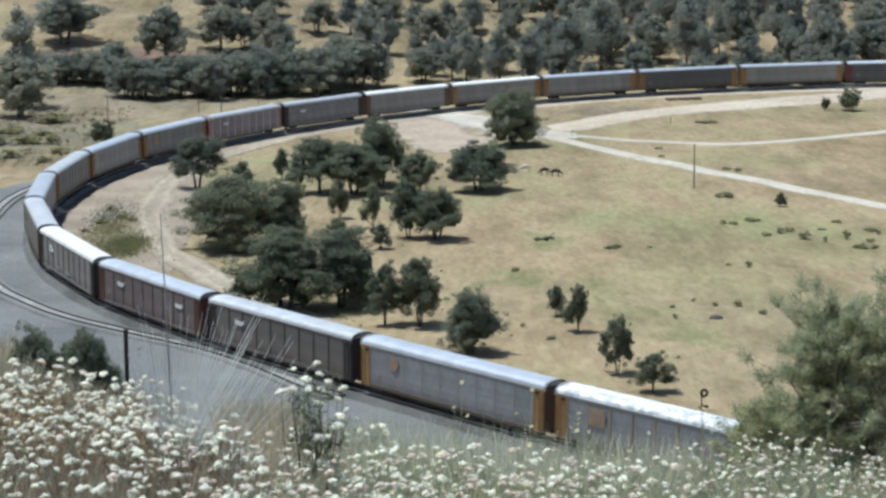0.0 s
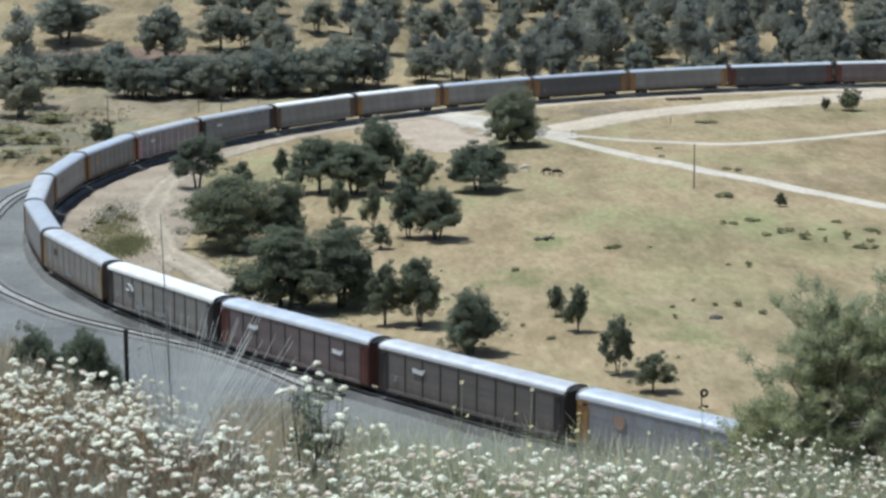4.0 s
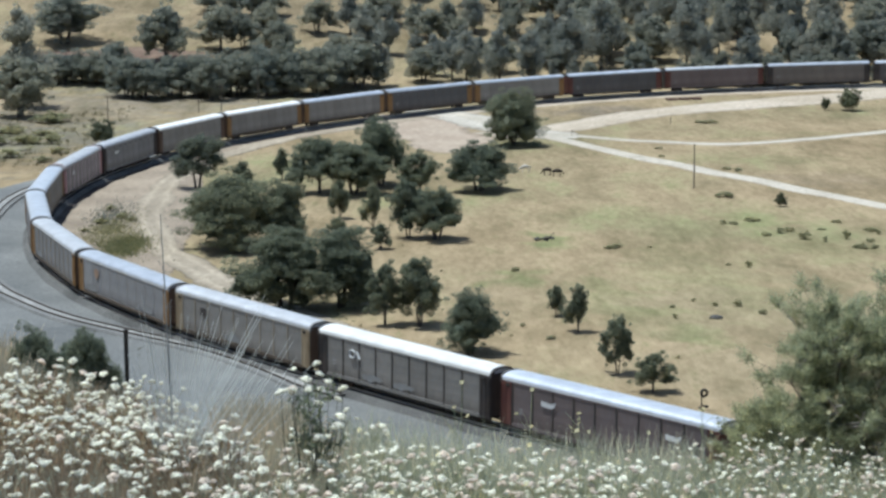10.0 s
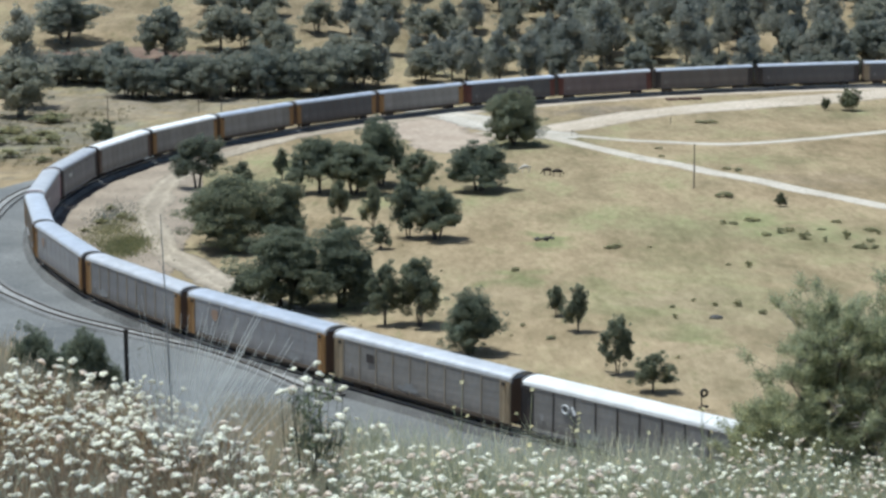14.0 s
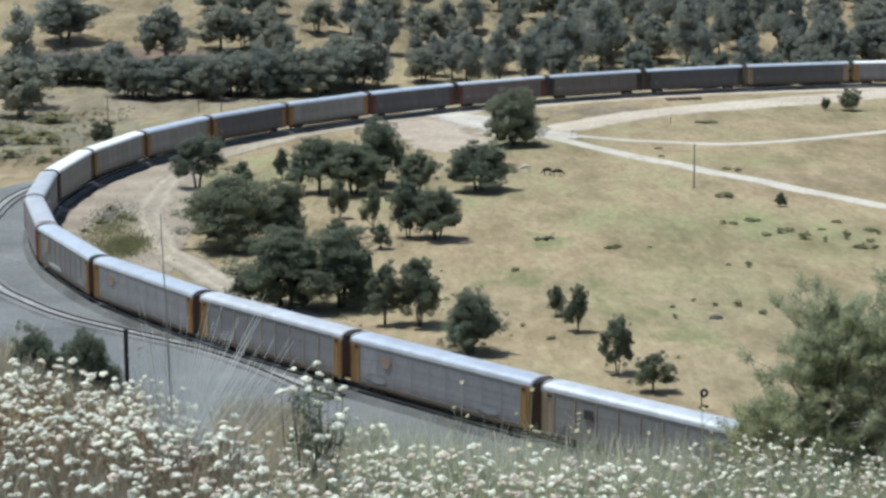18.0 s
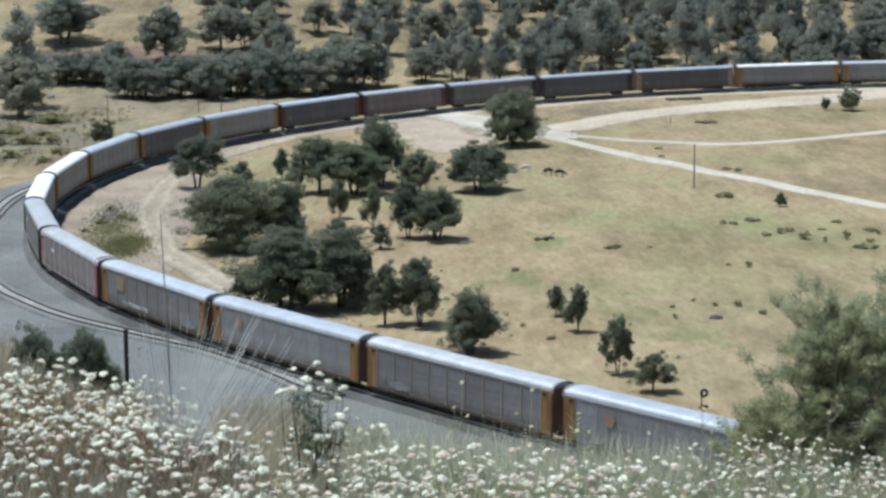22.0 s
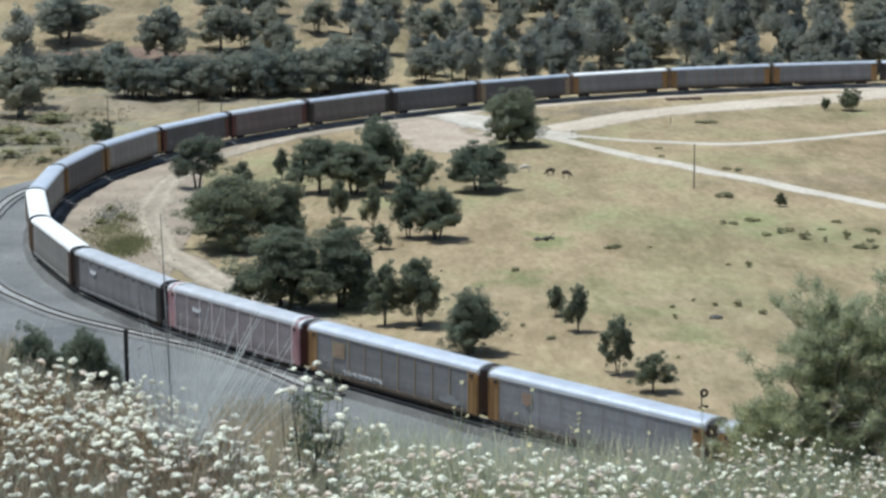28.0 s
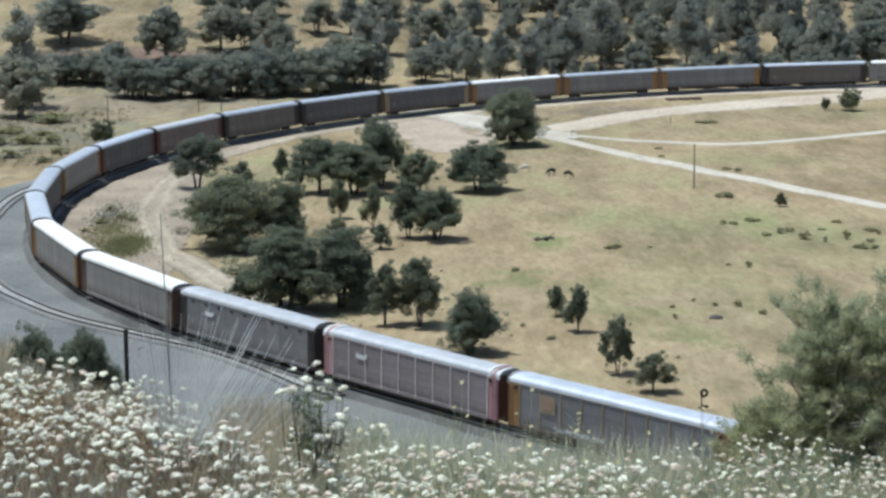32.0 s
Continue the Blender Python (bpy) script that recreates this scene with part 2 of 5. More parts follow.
def leaves(name, c, spread=0.45, through=0.25, warm=True):
    """Leaves: each blade its own tone, each plant its own, with light coming through."""
    def build(nt, bsdf):
        g = nt.nodes.new("ShaderNodeNewGeometry")
        a, b = dark_light(c, 1 - spread, 1 + spread)
        col = ramp(nt, g.outputs["Random Per Island"], [(0.0, a), (0.6, c), (1.0, (b[0] * 1.15, b[1], b[2] * 0.9) if warm else b)])
        info = nt.nodes.new("ShaderNodeObjectInfo")
        tone = ramp(nt, info.outputs["Random"], [(0.0, (0.87, 0.90, 0.93) if warm else (0.9, 0.9, 0.88)), (1.0, (1.08, 1.05, 1.0) if warm else (1.08, 1.08, 1.06))])
        col = mix(nt, 1.0, col, tone, "MULTIPLY")
        nt.links.new(col, bsdf.inputs["Base Color"])
        bsdf.inputs["Roughness"].default_value = 0.6
        bsdf.inputs["Specular IOR Level"].default_value = 0.25
        tr = nt.nodes.new("ShaderNodeBsdfTranslucent")
        nt.links.new(col, tr.inputs["Color"])
        mx = nt.nodes.new("ShaderNodeMixShader")
        mx.inputs[0].default_value = through
        nt.links.new(bsdf.outputs[0], mx.inputs[1])
        nt.links.new(tr.outputs[0], mx.inputs[2])
        nt.links.new(mx.outputs[0], nt.nodes["Material Output"].inputs["Surface"])
    return mat(name, build)


M_OAK = leaves("oak_leaves", (0.232, 0.262, 0.188), 0.36, 0.64)
# far foliage: distance haze is mixed into the leaves' own base colours
M_OAK_HAZED = leaves("hazed_oak_leaves", (0.325, 0.342, 0.285), 0.3, 0.65)
M_GREYLEAF = leaves("hazed_grey_green_leaves", (0.34, 0.36, 0.32), 0.3, 0.65)
M_ROW = leaves("hazed_row_leaves", (0.285, 0.305, 0.255), 0.3, 0.62)
M_FEATHER = leaves("feathery_leaves", (0.20, 0.225, 0.17), 0.35, 0.6)
M_PINE = leaves("pine_needles", (0.45, 0.49, 0.325), 0.6, 0.66)
M_SHRUB = leaves("shrub_leaves", (0.125, 0.14, 0.085), 0.45, 0.35)
M_STRAW = leaves("dry_straw", (0.62, 0.56, 0.42), 0.3, 0.45)
M_GREENGRASS = leaves("green_grass", (0.30, 0.31, 0.16), 0.35, 0.3)
M_PETAL = leaves("white_flowers", (0.93, 0.90, 0.79), 0.10, 0.35, False)
M_PINK = leaves("faded_flowers", (0.80, 0.70, 0.60), 0.18, 0.35, False)
M_YELLOW = leaves("yellow_flowers", (0.88, 0.82, 0.50), 0.15, 0.35)
M_STEM = leaves("brown_stems", (0.44, 0.355, 0.25), 0.4, 0.45)
M_GREENSTEM = leaves("green_stems", (0.57, 0.60, 0.46), 0.3, 0.62)
M_DARKSTEM = leaves("dark_stems", (0.19, 0.19, 0.15), 0.5, 0.3)
M_BARK = bark("oak_bark", (0.10, 0.085, 0.07))
M_PALEBARK = bark("pale_dead_wood", (0.42, 0.38, 0.34))
M_POLE = bark("weathered_pole", (0.12, 0.10, 0.085))
M_ROCK = earth("dark_rock", (0.06, 0.058, 0.055), (0.16, 0.15, 0.14), 3.0, 0.6, 0.8, 0.1)
M_STEEL = paint("rail_steel", (0.62, 0.60, 0.58), 0.35, 0.6, 0.5, False)
M_DARKRAIL = paint("rusty_rail", (0.05, 0.038, 0.032), 0.8, 0.0, 0.5, False)
M_TIE = bark("tie_wood", (0.12, 0.105, 0.095))
M_BLACK = paint("black_iron", (0.02, 0.02, 0.022), 0.6, 0.0, 0.3)
M_UNDER = paint("dusty_underframe", (0.035, 0.032, 0.03), 0.8, 0.0, 0.5)
M_WHEEL = paint("wheel_steel", (0.10, 0.08, 0.07), 0.5, 0.6, 0.4)
M_WHITE = paint("white_lettering", (0.75, 0.75, 0.74), 0.6, 0.0, 0.2)



def peeling_roof():
    """Dull roof sheet with white patches where the coat flakes off."""
    def build(nt, bsdf):
        p = coords(nt)
        n = noise_tex(nt, p, 0.9, 7, 0.7)
        col = ramp(nt, n, [(0.46, (0.50, 0.51, 0.53)), (0.53, (0.86, 0.86, 0.85))])
        nt.links.new(col, bsdf.inputs["Base Color"])
        bsdf.inputs["Roughness"].default_value = 0.55
        bump(nt, bsdf, n, 0.2, 0.02)
    return mat("peeling_roof", build)


ROOF = {"galv": paint("galvanised_roof", (0.66, 0.69, 0.745), 0.36, 0.35, 0.25, False, 0.5),
        "dull": paint("dull_roof", (0.56, 0.57, 0.59), 0.5, 0.3, 0.35, False),
        "peel": peeling_roof(),
        "white": paint("white_roof", (0.82, 0.81, 0.78), 0.6, 0.0, 0.12, False)}
SIDE = {"silver": paint("silver_panels", (0.335, 0.335, 0.345), 0.5, 0.2, 0.6, splash=0.75),
        "grey": paint("grey_panels", (0.245, 0.243, 0.248), 0.6, 0.15, 0.45, splash=0.75),
        "beige": paint("beige_grey_panels", (0.27, 0.257, 0.24), 0.6, 0.1, 0.45, splash=0.75),
        "brown": paint("brown_grey_panels", (0.165, 0.149, 0.137), 0.65, 0.1, 0.5, splash=0.75),
        "maroon": paint("maroon_grey_panels", (0.18, 0.147, 0.145), 0.65, 0.1, 0.5, splash=0.75),
        "pink": paint("pinkish_grey_panels", (0.285, 0.250, 0.255), 0.6, 0.1, 0.45, splash=0.75),
        "dark": paint("dark_panels", (0.110, 0.110, 0.116), 0.65, 0.1, 0.5, splash=0.75),
        "pale": paint("pale_panels", (0.275, 0.262, 0.245), 0.6, 0.05, 0.35, splash=0.75)}
TRIM = {"yellow": paint("yellow_paint", (0.33, 0.19, 0.075), 0.6, 0.0, 0.65),
        "ochre": paint("faded_ochre", (0.35, 0.275, 0.18), 0.65, 0.0, 0.5),
        "red": paint("oxide_red", (0.135, 0.05, 0.042), 0.6, 0.0, 0.5),
        "rose": paint("faded_rose", (0.47, 0.27, 0.28), 0.65, 0.0, 0.4),
        "palerose": paint("pale_rose", (0.74, 0.64, 0.63), 0.65, 0.0, 0.4),
        "tan": paint("faded_tan", (0.35, 0.30, 0.23), 0.65, 0.0, 0.5),
        "rust": paint("rusty_sill", (0.105, 0.082, 0.062), 0.7, 0.0, 0.5),
        "seam": paint("dark_seam", (0.065, 0.06, 0.055), 0.7, 0.0, 0.4),
        "black": paint("black_paint", (0.045, 0.04, 0.04), 0.6, 0.0, 0.4),
        "brown": paint("brown_paint", (0.14, 0.09, 0.065), 0.6, 0.0, 0.45),
        "grey": paint("grey_paint", (0.30, 0.29, 0.28), 0.6, 0.0, 0.45)}
M_ORANGE = paint("orange_emblem", (0.37, 0.255, 0.185), 0.6, 0.0, 0.6)


# ---- mesh helpers ----
def mesh_of(name, verts, faces, smooth_shade=False):
    me = bpy.data.meshes.new(name)
    me.from_pydata([tuple(v) for v in verts], [], faces)
    me.update()
    if smooth_shade:
        for p in me.polygons:
            p.use_smooth = True
    return me


def part(name, data, material, parent=None, label=""):
    """Links a bmesh or a mesh as one object under a thing or a part."""
    if isinstance(data, bmesh.types.BMesh):
        me = bpy.data.meshes.new(name)
        data.to_mesh(me)
        data.free()
    else:
        me = data
    if material and not me.materials:
        me.materials.append(material)
    ob = new(name, me)
    if parent:
        ob.parent = parent
    if label:
        ob["label"] = label
    return ob


def box(bm, c, size, bevel=0.0, rz=0.0):
    r = bmesh.ops.create_cube(bm, size=1.0, matrix=Matrix.Translation(c) @ Matrix.Rotation(rz, 4, "Z") @ Matrix.Diagonal((*size, 1)))
    if bevel:
        edges = {e for v in r["verts"] for e in v.link_edges}
        bmesh.ops.bevel(bm, geom=list(edges), offset=bevel, segments=1, affect="EDGES")


def rod(bm, a, b, ra, rb=None, n=8):
    a, b = Vector(a), Vector(b)
    d = b - a
    q = d.to_track_quat("Z", "Y").to_matrix().to_4x4()
    bmesh.ops.create_cone(bm, cap_ends=True, segments=n, radius1=ra, radius2=ra if rb is None else rb, depth=d.length,
                          matrix=Matrix.Translation((a + b) / 2) @ q)


def empty(name, m=None):
    ob = new(name)
    ob.empty_display_size = 0.5
    if m is not None:
        ob.matrix_world = m
    return ob


# ---- ground ----
def spread_axis(parts):
    out = []
    for a, b, n in parts:
        out += [a + (b - a) * i / n for i in range(n)]
    return out + [parts[-1][1]]


def build_ground():
    xs = spread_axis([(-3000, -1000, 8), (-1000, -300, 14), (-300, -130, 20), (-130, -22, 36), (-22, 22, 55), (22, 140, 40), (140, 320, 22), (320, 1000, 14), (1000, 3000, 8)])
    ys = spread_axis([(-2500, -600, 8), (-600, -60, 18), (-60, -4, 14), (-4, 34, 64), (34, 150, 40), (150, 540, 130), (540, 760, 50), (760, 1200, 30), (1200, 3000, 14)])
    gx, gy = np.meshgrid(xs, ys)
    z = ground_z(gx.ravel(), gy.ravel())
    verts = np.stack([gx.ravel(), gy.ravel(), z], 1)
    w = len(xs)
    faces = [(j * w + i, j * w + i + 1, (j + 1) * w + i + 1, (j + 1) * w + i) for j in range(len(ys) - 1) for i in range(w - 1)]
    g = part("ground", mesh_of("ground", verts, faces, True), M_GRASS)
    tagged(g, "dry golden grassland with green patches and low hills", "ground", kind="structure")


build_ground()


def spline(pts, step=4.0):
    """Catmull-Rom through plan points."""
    pts = [np.array(p, float) for p in pts]
    pts = [2 * pts[0] - pts[1]] + pts + [2 * pts[-1] - pts[-2]]
    out = []
    for i in range(1, len(pts) - 2):
        p0, p1, p2, p3 = pts[i - 1:i + 3]
        n = max(2, int(np.linalg.norm(p2 - p1) / step))
        for k in range(n):
            t = k / n
            out.append(0.5 * (2 * p1 + (p2 - p0) * t + (2 * p0 - 5 * p1 + 4 * p2 - p3) * t * t + (3 * p1 - p0 - 3 * p2 + p3) * t ** 3))
    out.append(pts[-2])
    return np.array(out)


def ribbon(name, left, right, material, lift, label, category="road", cols=6):
    """A strip draped on the ground between two lines of plan points."""
    left, right = np.asarray(left), np.asarray(right)
    grid = np.stack([left + (right - left) * (k / cols) for k in range(cols + 1)], 1)
    z = ground_z(grid[..., 0].ravel(), grid[..., 1].ravel()) + lift
    edge = np.zeros(grid.shape[:2])
    edge[:, [0, -1]] = -lift - 0.10
    z += edge.ravel()
    verts = np.concatenate([grid.reshape(-1, 2), z[:, None]], 1)
    n = cols + 1
    faces = [(i * n + k, i * n + k + 1, (i + 1) * n + k + 1, (i + 1) * n + k) for i in range(len(left) - 1) for k in range(cols)]
    me = mesh_of(name, verts, faces, True)
    me.attributes.new("across", "FLOAT", "POINT").data.foreach_set("value", np.tile(np.linspace(0, 1, n), len(left)))
    ob = part(name, me, material)
    return tagged(ob, label, category, kind="structure")


def road(name, pts, width, material, lift, label, ragged=0.4, taper=0.0):
    c = spline(pts, 2.0)
    t = np.gradient(c, axis=0)
    t /= np.linalg.norm(t, axis=1)[:, None]
    nrm = np.stack([-t[:, 1], t[:, 0]], 1)
    rng = np.random.RandomState(len(pts) * 7 + int(width * 10))
    wl = width / 2 + ragged * np.convolve(rng.randn(len(c) + 4), np.ones(5) / 5, "valid")
    wr = width / 2 + ragged * np.convolve(rng.randn(len(c) + 4), np.ones(5) / 5, "valid")
    if taper:
        d = np.arange(len(c)) * 2.0
        k = np.sqrt(np.clip(np.minimum(d, d[-1] - d) / taper, 0.0, 1.0)) + 0.02
        wl, wr = wl * k, wr * k
    return ribbon(name, c + nrm * wl[:, None], c - nrm * wr[:, None], material, lift, label)


def along(s0, s1, off0, off1, step=3.0):
    ss = np.arange(s0, s1 + step, step)
    a = [on_line(s, float(np.interp(s, *off0)) if isinstance(off0, tuple) else off0).xy for s in ss]
    b = [on_line(s, float(np.interp(s, *off1)) if isinstance(off1, tuple) else off1).xy for s in ss]
    return np.array(a), np.array(b)


# grey gravel yard outside the curve
a, b = along(-200, 262, -1.0, ([-200, 0, 30, 60, 115, 170, 205, 235, 262], [48, 48, 46, 42, 34, 23, 15, 7, 2]))
ribbon("gravel_yard", a, b, M_BALLAST, 0.10, "wide grey gravel yard beside the tracks", "gravel", 14)
# dark inner ballast shoulder, deepened in colour to carry the train's shade
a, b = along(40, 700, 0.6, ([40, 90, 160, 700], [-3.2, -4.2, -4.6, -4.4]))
ribbon("ballast_shoulder", a, b, M_SHADEBED, 0.17, "ballast shoulder inside the curve, darkened for the train's shade", "ballast", 3)
# pale dirt inside the curve
a, b = along(84, 350, -1.0, ([84, 100, 120, 150, 170, 200, 230, 260, 290, 350], [-5, -13, -21, -26, -27, -24, -15, -10, -8.5, -9]))
ribbon("dirt_shoulder", a, b, M_GREYDIRT, 0.08, "bare greyish dirt shoulder inside the curve", "dirt", 10)
road("dirt_road", [(2.3, 480.6), (-10.9, 470.4), (-23.4, 455.2), (-36.8, 431.3), (-44.5, 411.5), (-50.1, 382.6), (-50.4, 357.2), (-49.0, 335.3), (-44.7, 312.5), (-39.7, 294.7), (-33, 279.5), (-24, 262), (-12, 244), (2, 226)],
     6.4, M_LANE, 0.14, "pale dirt road curving inside the loop", 1.6)
road("gravel_road", [(-3, 492), (1.0, 487.7), (8.9, 468.4), (18.4, 447.5), (26.5, 432.3), (36.5, 410), (48.7, 386.6), (62.8, 360.7), (75.4, 339.4), (100, 300)],
     4.7, M_GRAVEL, 0.18, "white gravel road across the pasture")
road("branch_road", [(20, 446), (31.8, 439.4), (44.4, 430.3), (61.6, 424.7), (79.2, 430.8), (98.6, 446.0), (119.9, 464.3), (150, 480)],
     4.0, M_GRAVEL, 0.16, "pale gravel branch road through dry grass")
road("trackside_road", [(200, 541), (150, 530), (113.7, 515), (73.1, 499), (50.5, 484), (35.4, 466.4), (22.7, 451.7), (10, 442)],
     15.0, M_DIRT, 0.12, "broad pale dirt service road beside the track", 0.7)
a, b = along(335, 640, -0.8, ([335, 350, 420, 500, 640], [-7, -9, -8, -12, -14]))
ribbon("pale_shoulder", a, b, M_DIRT, 0.07, "pale dirt shoulder along the far track", "dirt", 6)
road("crossing_pad", [(-7, 496), (2, 482), (10, 464), (19, 449), (29, 436)], 16.0, M_APRON, 0.15, "pale gravel apron at the track crossing", 1.5, 8.0)
road("bare_dirt", [(-16, 486), (-8, 468), (-3, 450), (0, 434), (3, 414)], 26.0, M_PINKDIRT, 0.05, "bare pinkish dirt beside the crossing", 3.5, 16.0)
road("dirt_bank", [(-130, 579), (-111, 581), (-100, 582), (-90, 581), (-79, 580), (-64, 580)], 19.0, M_BANK, 0.1, "reddish brown eroded bank at the hill's foot", 2.4, 16.0)


# ---- tracks ----
def bed(name, center_pts, heights, half_top, half_base, drop, material, label):
    c = np.array(center_pts)
    t = np.gradient(c, axis=0)
    t /= np.linalg.norm(t, axis=1)[:, None]
    nrm = np.stack([-t[:, 1], t[:, 0]], 1)
    prof = [(-half_base, -drop), (-half_top, -0.20), (half_top, -0.20), (half_base, -drop)]
    verts, faces = [], []
    for p, n, z in zip(c, nrm, heights):
        verts += [(*(p + n * o), z + h) for o, h in prof]
    for i in range(len(c) - 1):
        faces += [(i * 4 + k, i * 4 + k + 1, i * 4 + k + 5, i * 4 + k + 4) for k in range(3)]
    return tagged(part(name, mesh_of(name, verts, faces), material), label, "track bed", kind="structure")


def sweep(pts, nrm, heights, off, w, h):
    verts, faces = [], []
    for p, n, z in zip(pts, nrm, heights):
        for o, dz in ((-w, -h), (-w, 0), (w, 0), (w, -h)):
            verts.append((*(p + n * (off + o)), z + dz))
    for i in range(len(pts) - 1):
        faces += [(i * 4 + k, i * 4 + (k + 1) % 4, i * 4 + 4 + (k + 1) % 4, i * 4 + 4 + k) for k in range(4)]
    return verts, faces


def track(name, pts, heights, label, bed_mat, ties_from, ties_to, wide=2.4, tie_drop=0.16, rail_mat=None, rail_half=0.037):
    pts = np.array(pts)
    t = np.gradient(pts, axis=0)
    t /= np.linalg.norm(t, axis=1)[:, None]
    nrm = np.stack([-t[:, 1], t[:, 0]], 1)
    root = bed(name, pts, heights, 1.6, wide, 0.95, bed_mat, label)
    for side in (-1, 1):
        v, f = sweep(pts, nrm, heights, side * 0.7535, rail_half, 0.18)
        part("rail", mesh_of("rail", v, f), rail_mat or M_STEEL, root, "rust-brown steel rail" if rail_mat else "rust-brown steel rail with a bright head")
    dist = np.concatenate([[0], np.cumsum(np.linalg.norm(np.diff(pts, axis=0), axis=1))])
    v, f = [], []
    for d in np.arange(ties_from, min(ties_to, dist[-1]), 0.55):
        p = np.array([np.interp(d, dist, pts[:, 0]), np.interp(d, dist, pts[:, 1])])
        i = min(int(np.searchsorted(dist, d)), len(pts) - 1)
        tt, nn, z = t[i], nrm[i], np.interp(d, dist, heights) - tie_drop
        k = len(v)
        for o in (-1.3, 1.3):
            for a in (-0.115, 0.115):
                v += [(*(p + nn * o + tt * a), z - 0.12), (*(p + nn * o + tt * a), z)]
        f += [(k + 1, k + 3, k + 7, k + 5), (k, k + 1, k + 5, k + 4), (k + 2, k + 6, k + 7, k + 3), (k, k + 2, k + 3, k + 1), (k + 4, k + 5, k + 7, k + 6)]
    part("ties", mesh_of("ties", v, f), M_TIE, root, "weathered wooden ties")["kind"] = "stuff"
    return root


ss = np.arange(-410, 990, 3.0)
track("main_track", [tuple(on_line(s).xy) for s in ss], GRADE * ss, "curving main line with steel rails on grey ballast", M_MAINBED, 330, 960)
# siding outside the curve, joining the main line at its near end
siding = spline([(-11.5, 209.2), (-15.7, 214.6), (-19.9, 221.4), (-28.2, 231.8), (-39, 241.4), (-47.3, 249.3), (-53.3, 257.4), (-60.1, 268.6), (-68, 288), (-73, 313), (-75.7, 340), (-75.6, 358), (-72, 380)], 3.0)
siding_root = track("siding_track", siding, ground_z(siding[:, 0], siding[:, 1]) + 0.62, "siding with steel rails on pale gravel", M_SIDEBED, 0, 400, 1.95, 0.21, M_DARKRAIL, 0.07)

tangent = np.gradient(siding, axis=0)
tangent /= np.linalg.norm(tangent, axis=1)[:, None]
v, f = sweep(siding, np.stack([-tangent[:, 1], tangent[:, 0]], 1), ground_z(siding[:, 0], siding[:, 1]) + 0.47, 0.0, 0.58, 0.12)
part("ballast_fill", mesh_of("ballast_fill", v, f), M_GRAVEL_FILL, siding_root, "pale gravel between the rails")


# ---- the train ----
CAR_LEN, CAR_W = 27.6, 3.06
SIDE_LO, SIDE_HI, ROOF_TOP = 1.05, 5.28, 6.05
BAYS = 9
MESHES = {}


def shared(key, build):
    if key not in MESHES:
        MESHES[key] = build()
    return MESHES[key]


def bm_mesh(name, fn):
    bm = bmesh.new()
    fn(bm)
    me = bpy.data.meshes.new(name)
    bm.to_mesh(me)
    bm.free()
    return me


def tinted(key, me_fn, material):
    """A mesh shared by all pieces of one shape and one paint."""
    def make():
        me = me_fn()
        me.materials.append(material)
        return me
    return shared((key, material.name), make)


def roof_mesh():
    verts, faces = [], []
    n, half = 14, CAR_LEN / 2 - 0.25
    stations = 57
    for i in range(stations):
        x = -half + 2 * half * i / (stations - 1)
        rib = 0.008 if i % 2 else 0.0
        for k in range(n + 1):
            a = math.pi * k / n
            y = -math.cos(a) * (CAR_W / 2 + 0.02)
            z = SIDE_HI + 0.02 + (ROOF_TOP - SIDE_HI) * math.sin(a) ** 0.62 + rib
            verts.append((x, y, z))
    m = n + 1
    for i in range(stations - 1):
        faces += [(i * m + k, (i + 1) * m + k, (i + 1) * m + k + 1, i * m + k + 1) for k in range(n)]
    faces.append(tuple(range(n, -1, -1)))
    faces.append(tuple(range((stations - 1) * m, stations * m)))
    return mesh_of("roof", verts, faces)


def panel_mesh():
    """One sheet with five pressed ribs, folded in one piece with a flat back."""
    w = ((CAR_LEN - 3.4) / BAYS - 0.05) / 2
    h = (SIDE_HI - SIDE_LO - 0.25) / 2
    prof = [(-0.02, -h), (0.02, -h)]
    for k in range(5):
        c = -1.5 + k * 0.75
        prof += [(0.02, c - 0.2), (0.026, c - 0.16), (0.026, c + 0.16), (0.02, c + 0.2)]
    prof += [(0.02, h), (-0.02, h)]
    n = len(prof)
    verts = [(x, y, z) for x in (-w, w) for y, z in prof]
    faces = [(k, (k + 1) % n, n + (k + 1) % n, n + k) for k in range(n)]
    faces += [tuple(range(n - 1, -1, -1)), tuple(range(n, 2 * n))]
    return mesh_of("side_panel", verts, faces)


def post_mesh():
    return bm_mesh("post", lambda bm: box(bm, (0, 0, 0), (0.16, 0.13, SIDE_HI - SIDE_LO), 0.02))


def corner_mesh():
    def fn(bm):
        box(bm, (0, 0, 0), (1.5, 0.10, SIDE_HI - SIDE_LO + 0.1), 0.03)
        for x in (-0.6, 0.0, 0.6):
            box(bm, (x, 0.06, 0), (0.09, 0.05, SIDE_HI - SIDE_LO))
    return bm_mesh("corner_panel", fn)


def ladder_mesh():
    def fn(bm):
        for x in (-0.2, 0.2):
            box(bm, (x, 0, 0), (0.035, 0.035, 3.9))
        for k in range(11):
            box(bm, (0, 0, -1.8 + k * 0.36), (0.4, 0.025, 0.025))
    return bm_mesh("ladder", fn)


def bracket_mesh():
    return bm_mesh("bracket", lambda bm: box(bm, (0, 0, 0), (0.5, 0.12, 0.34), 0.04))


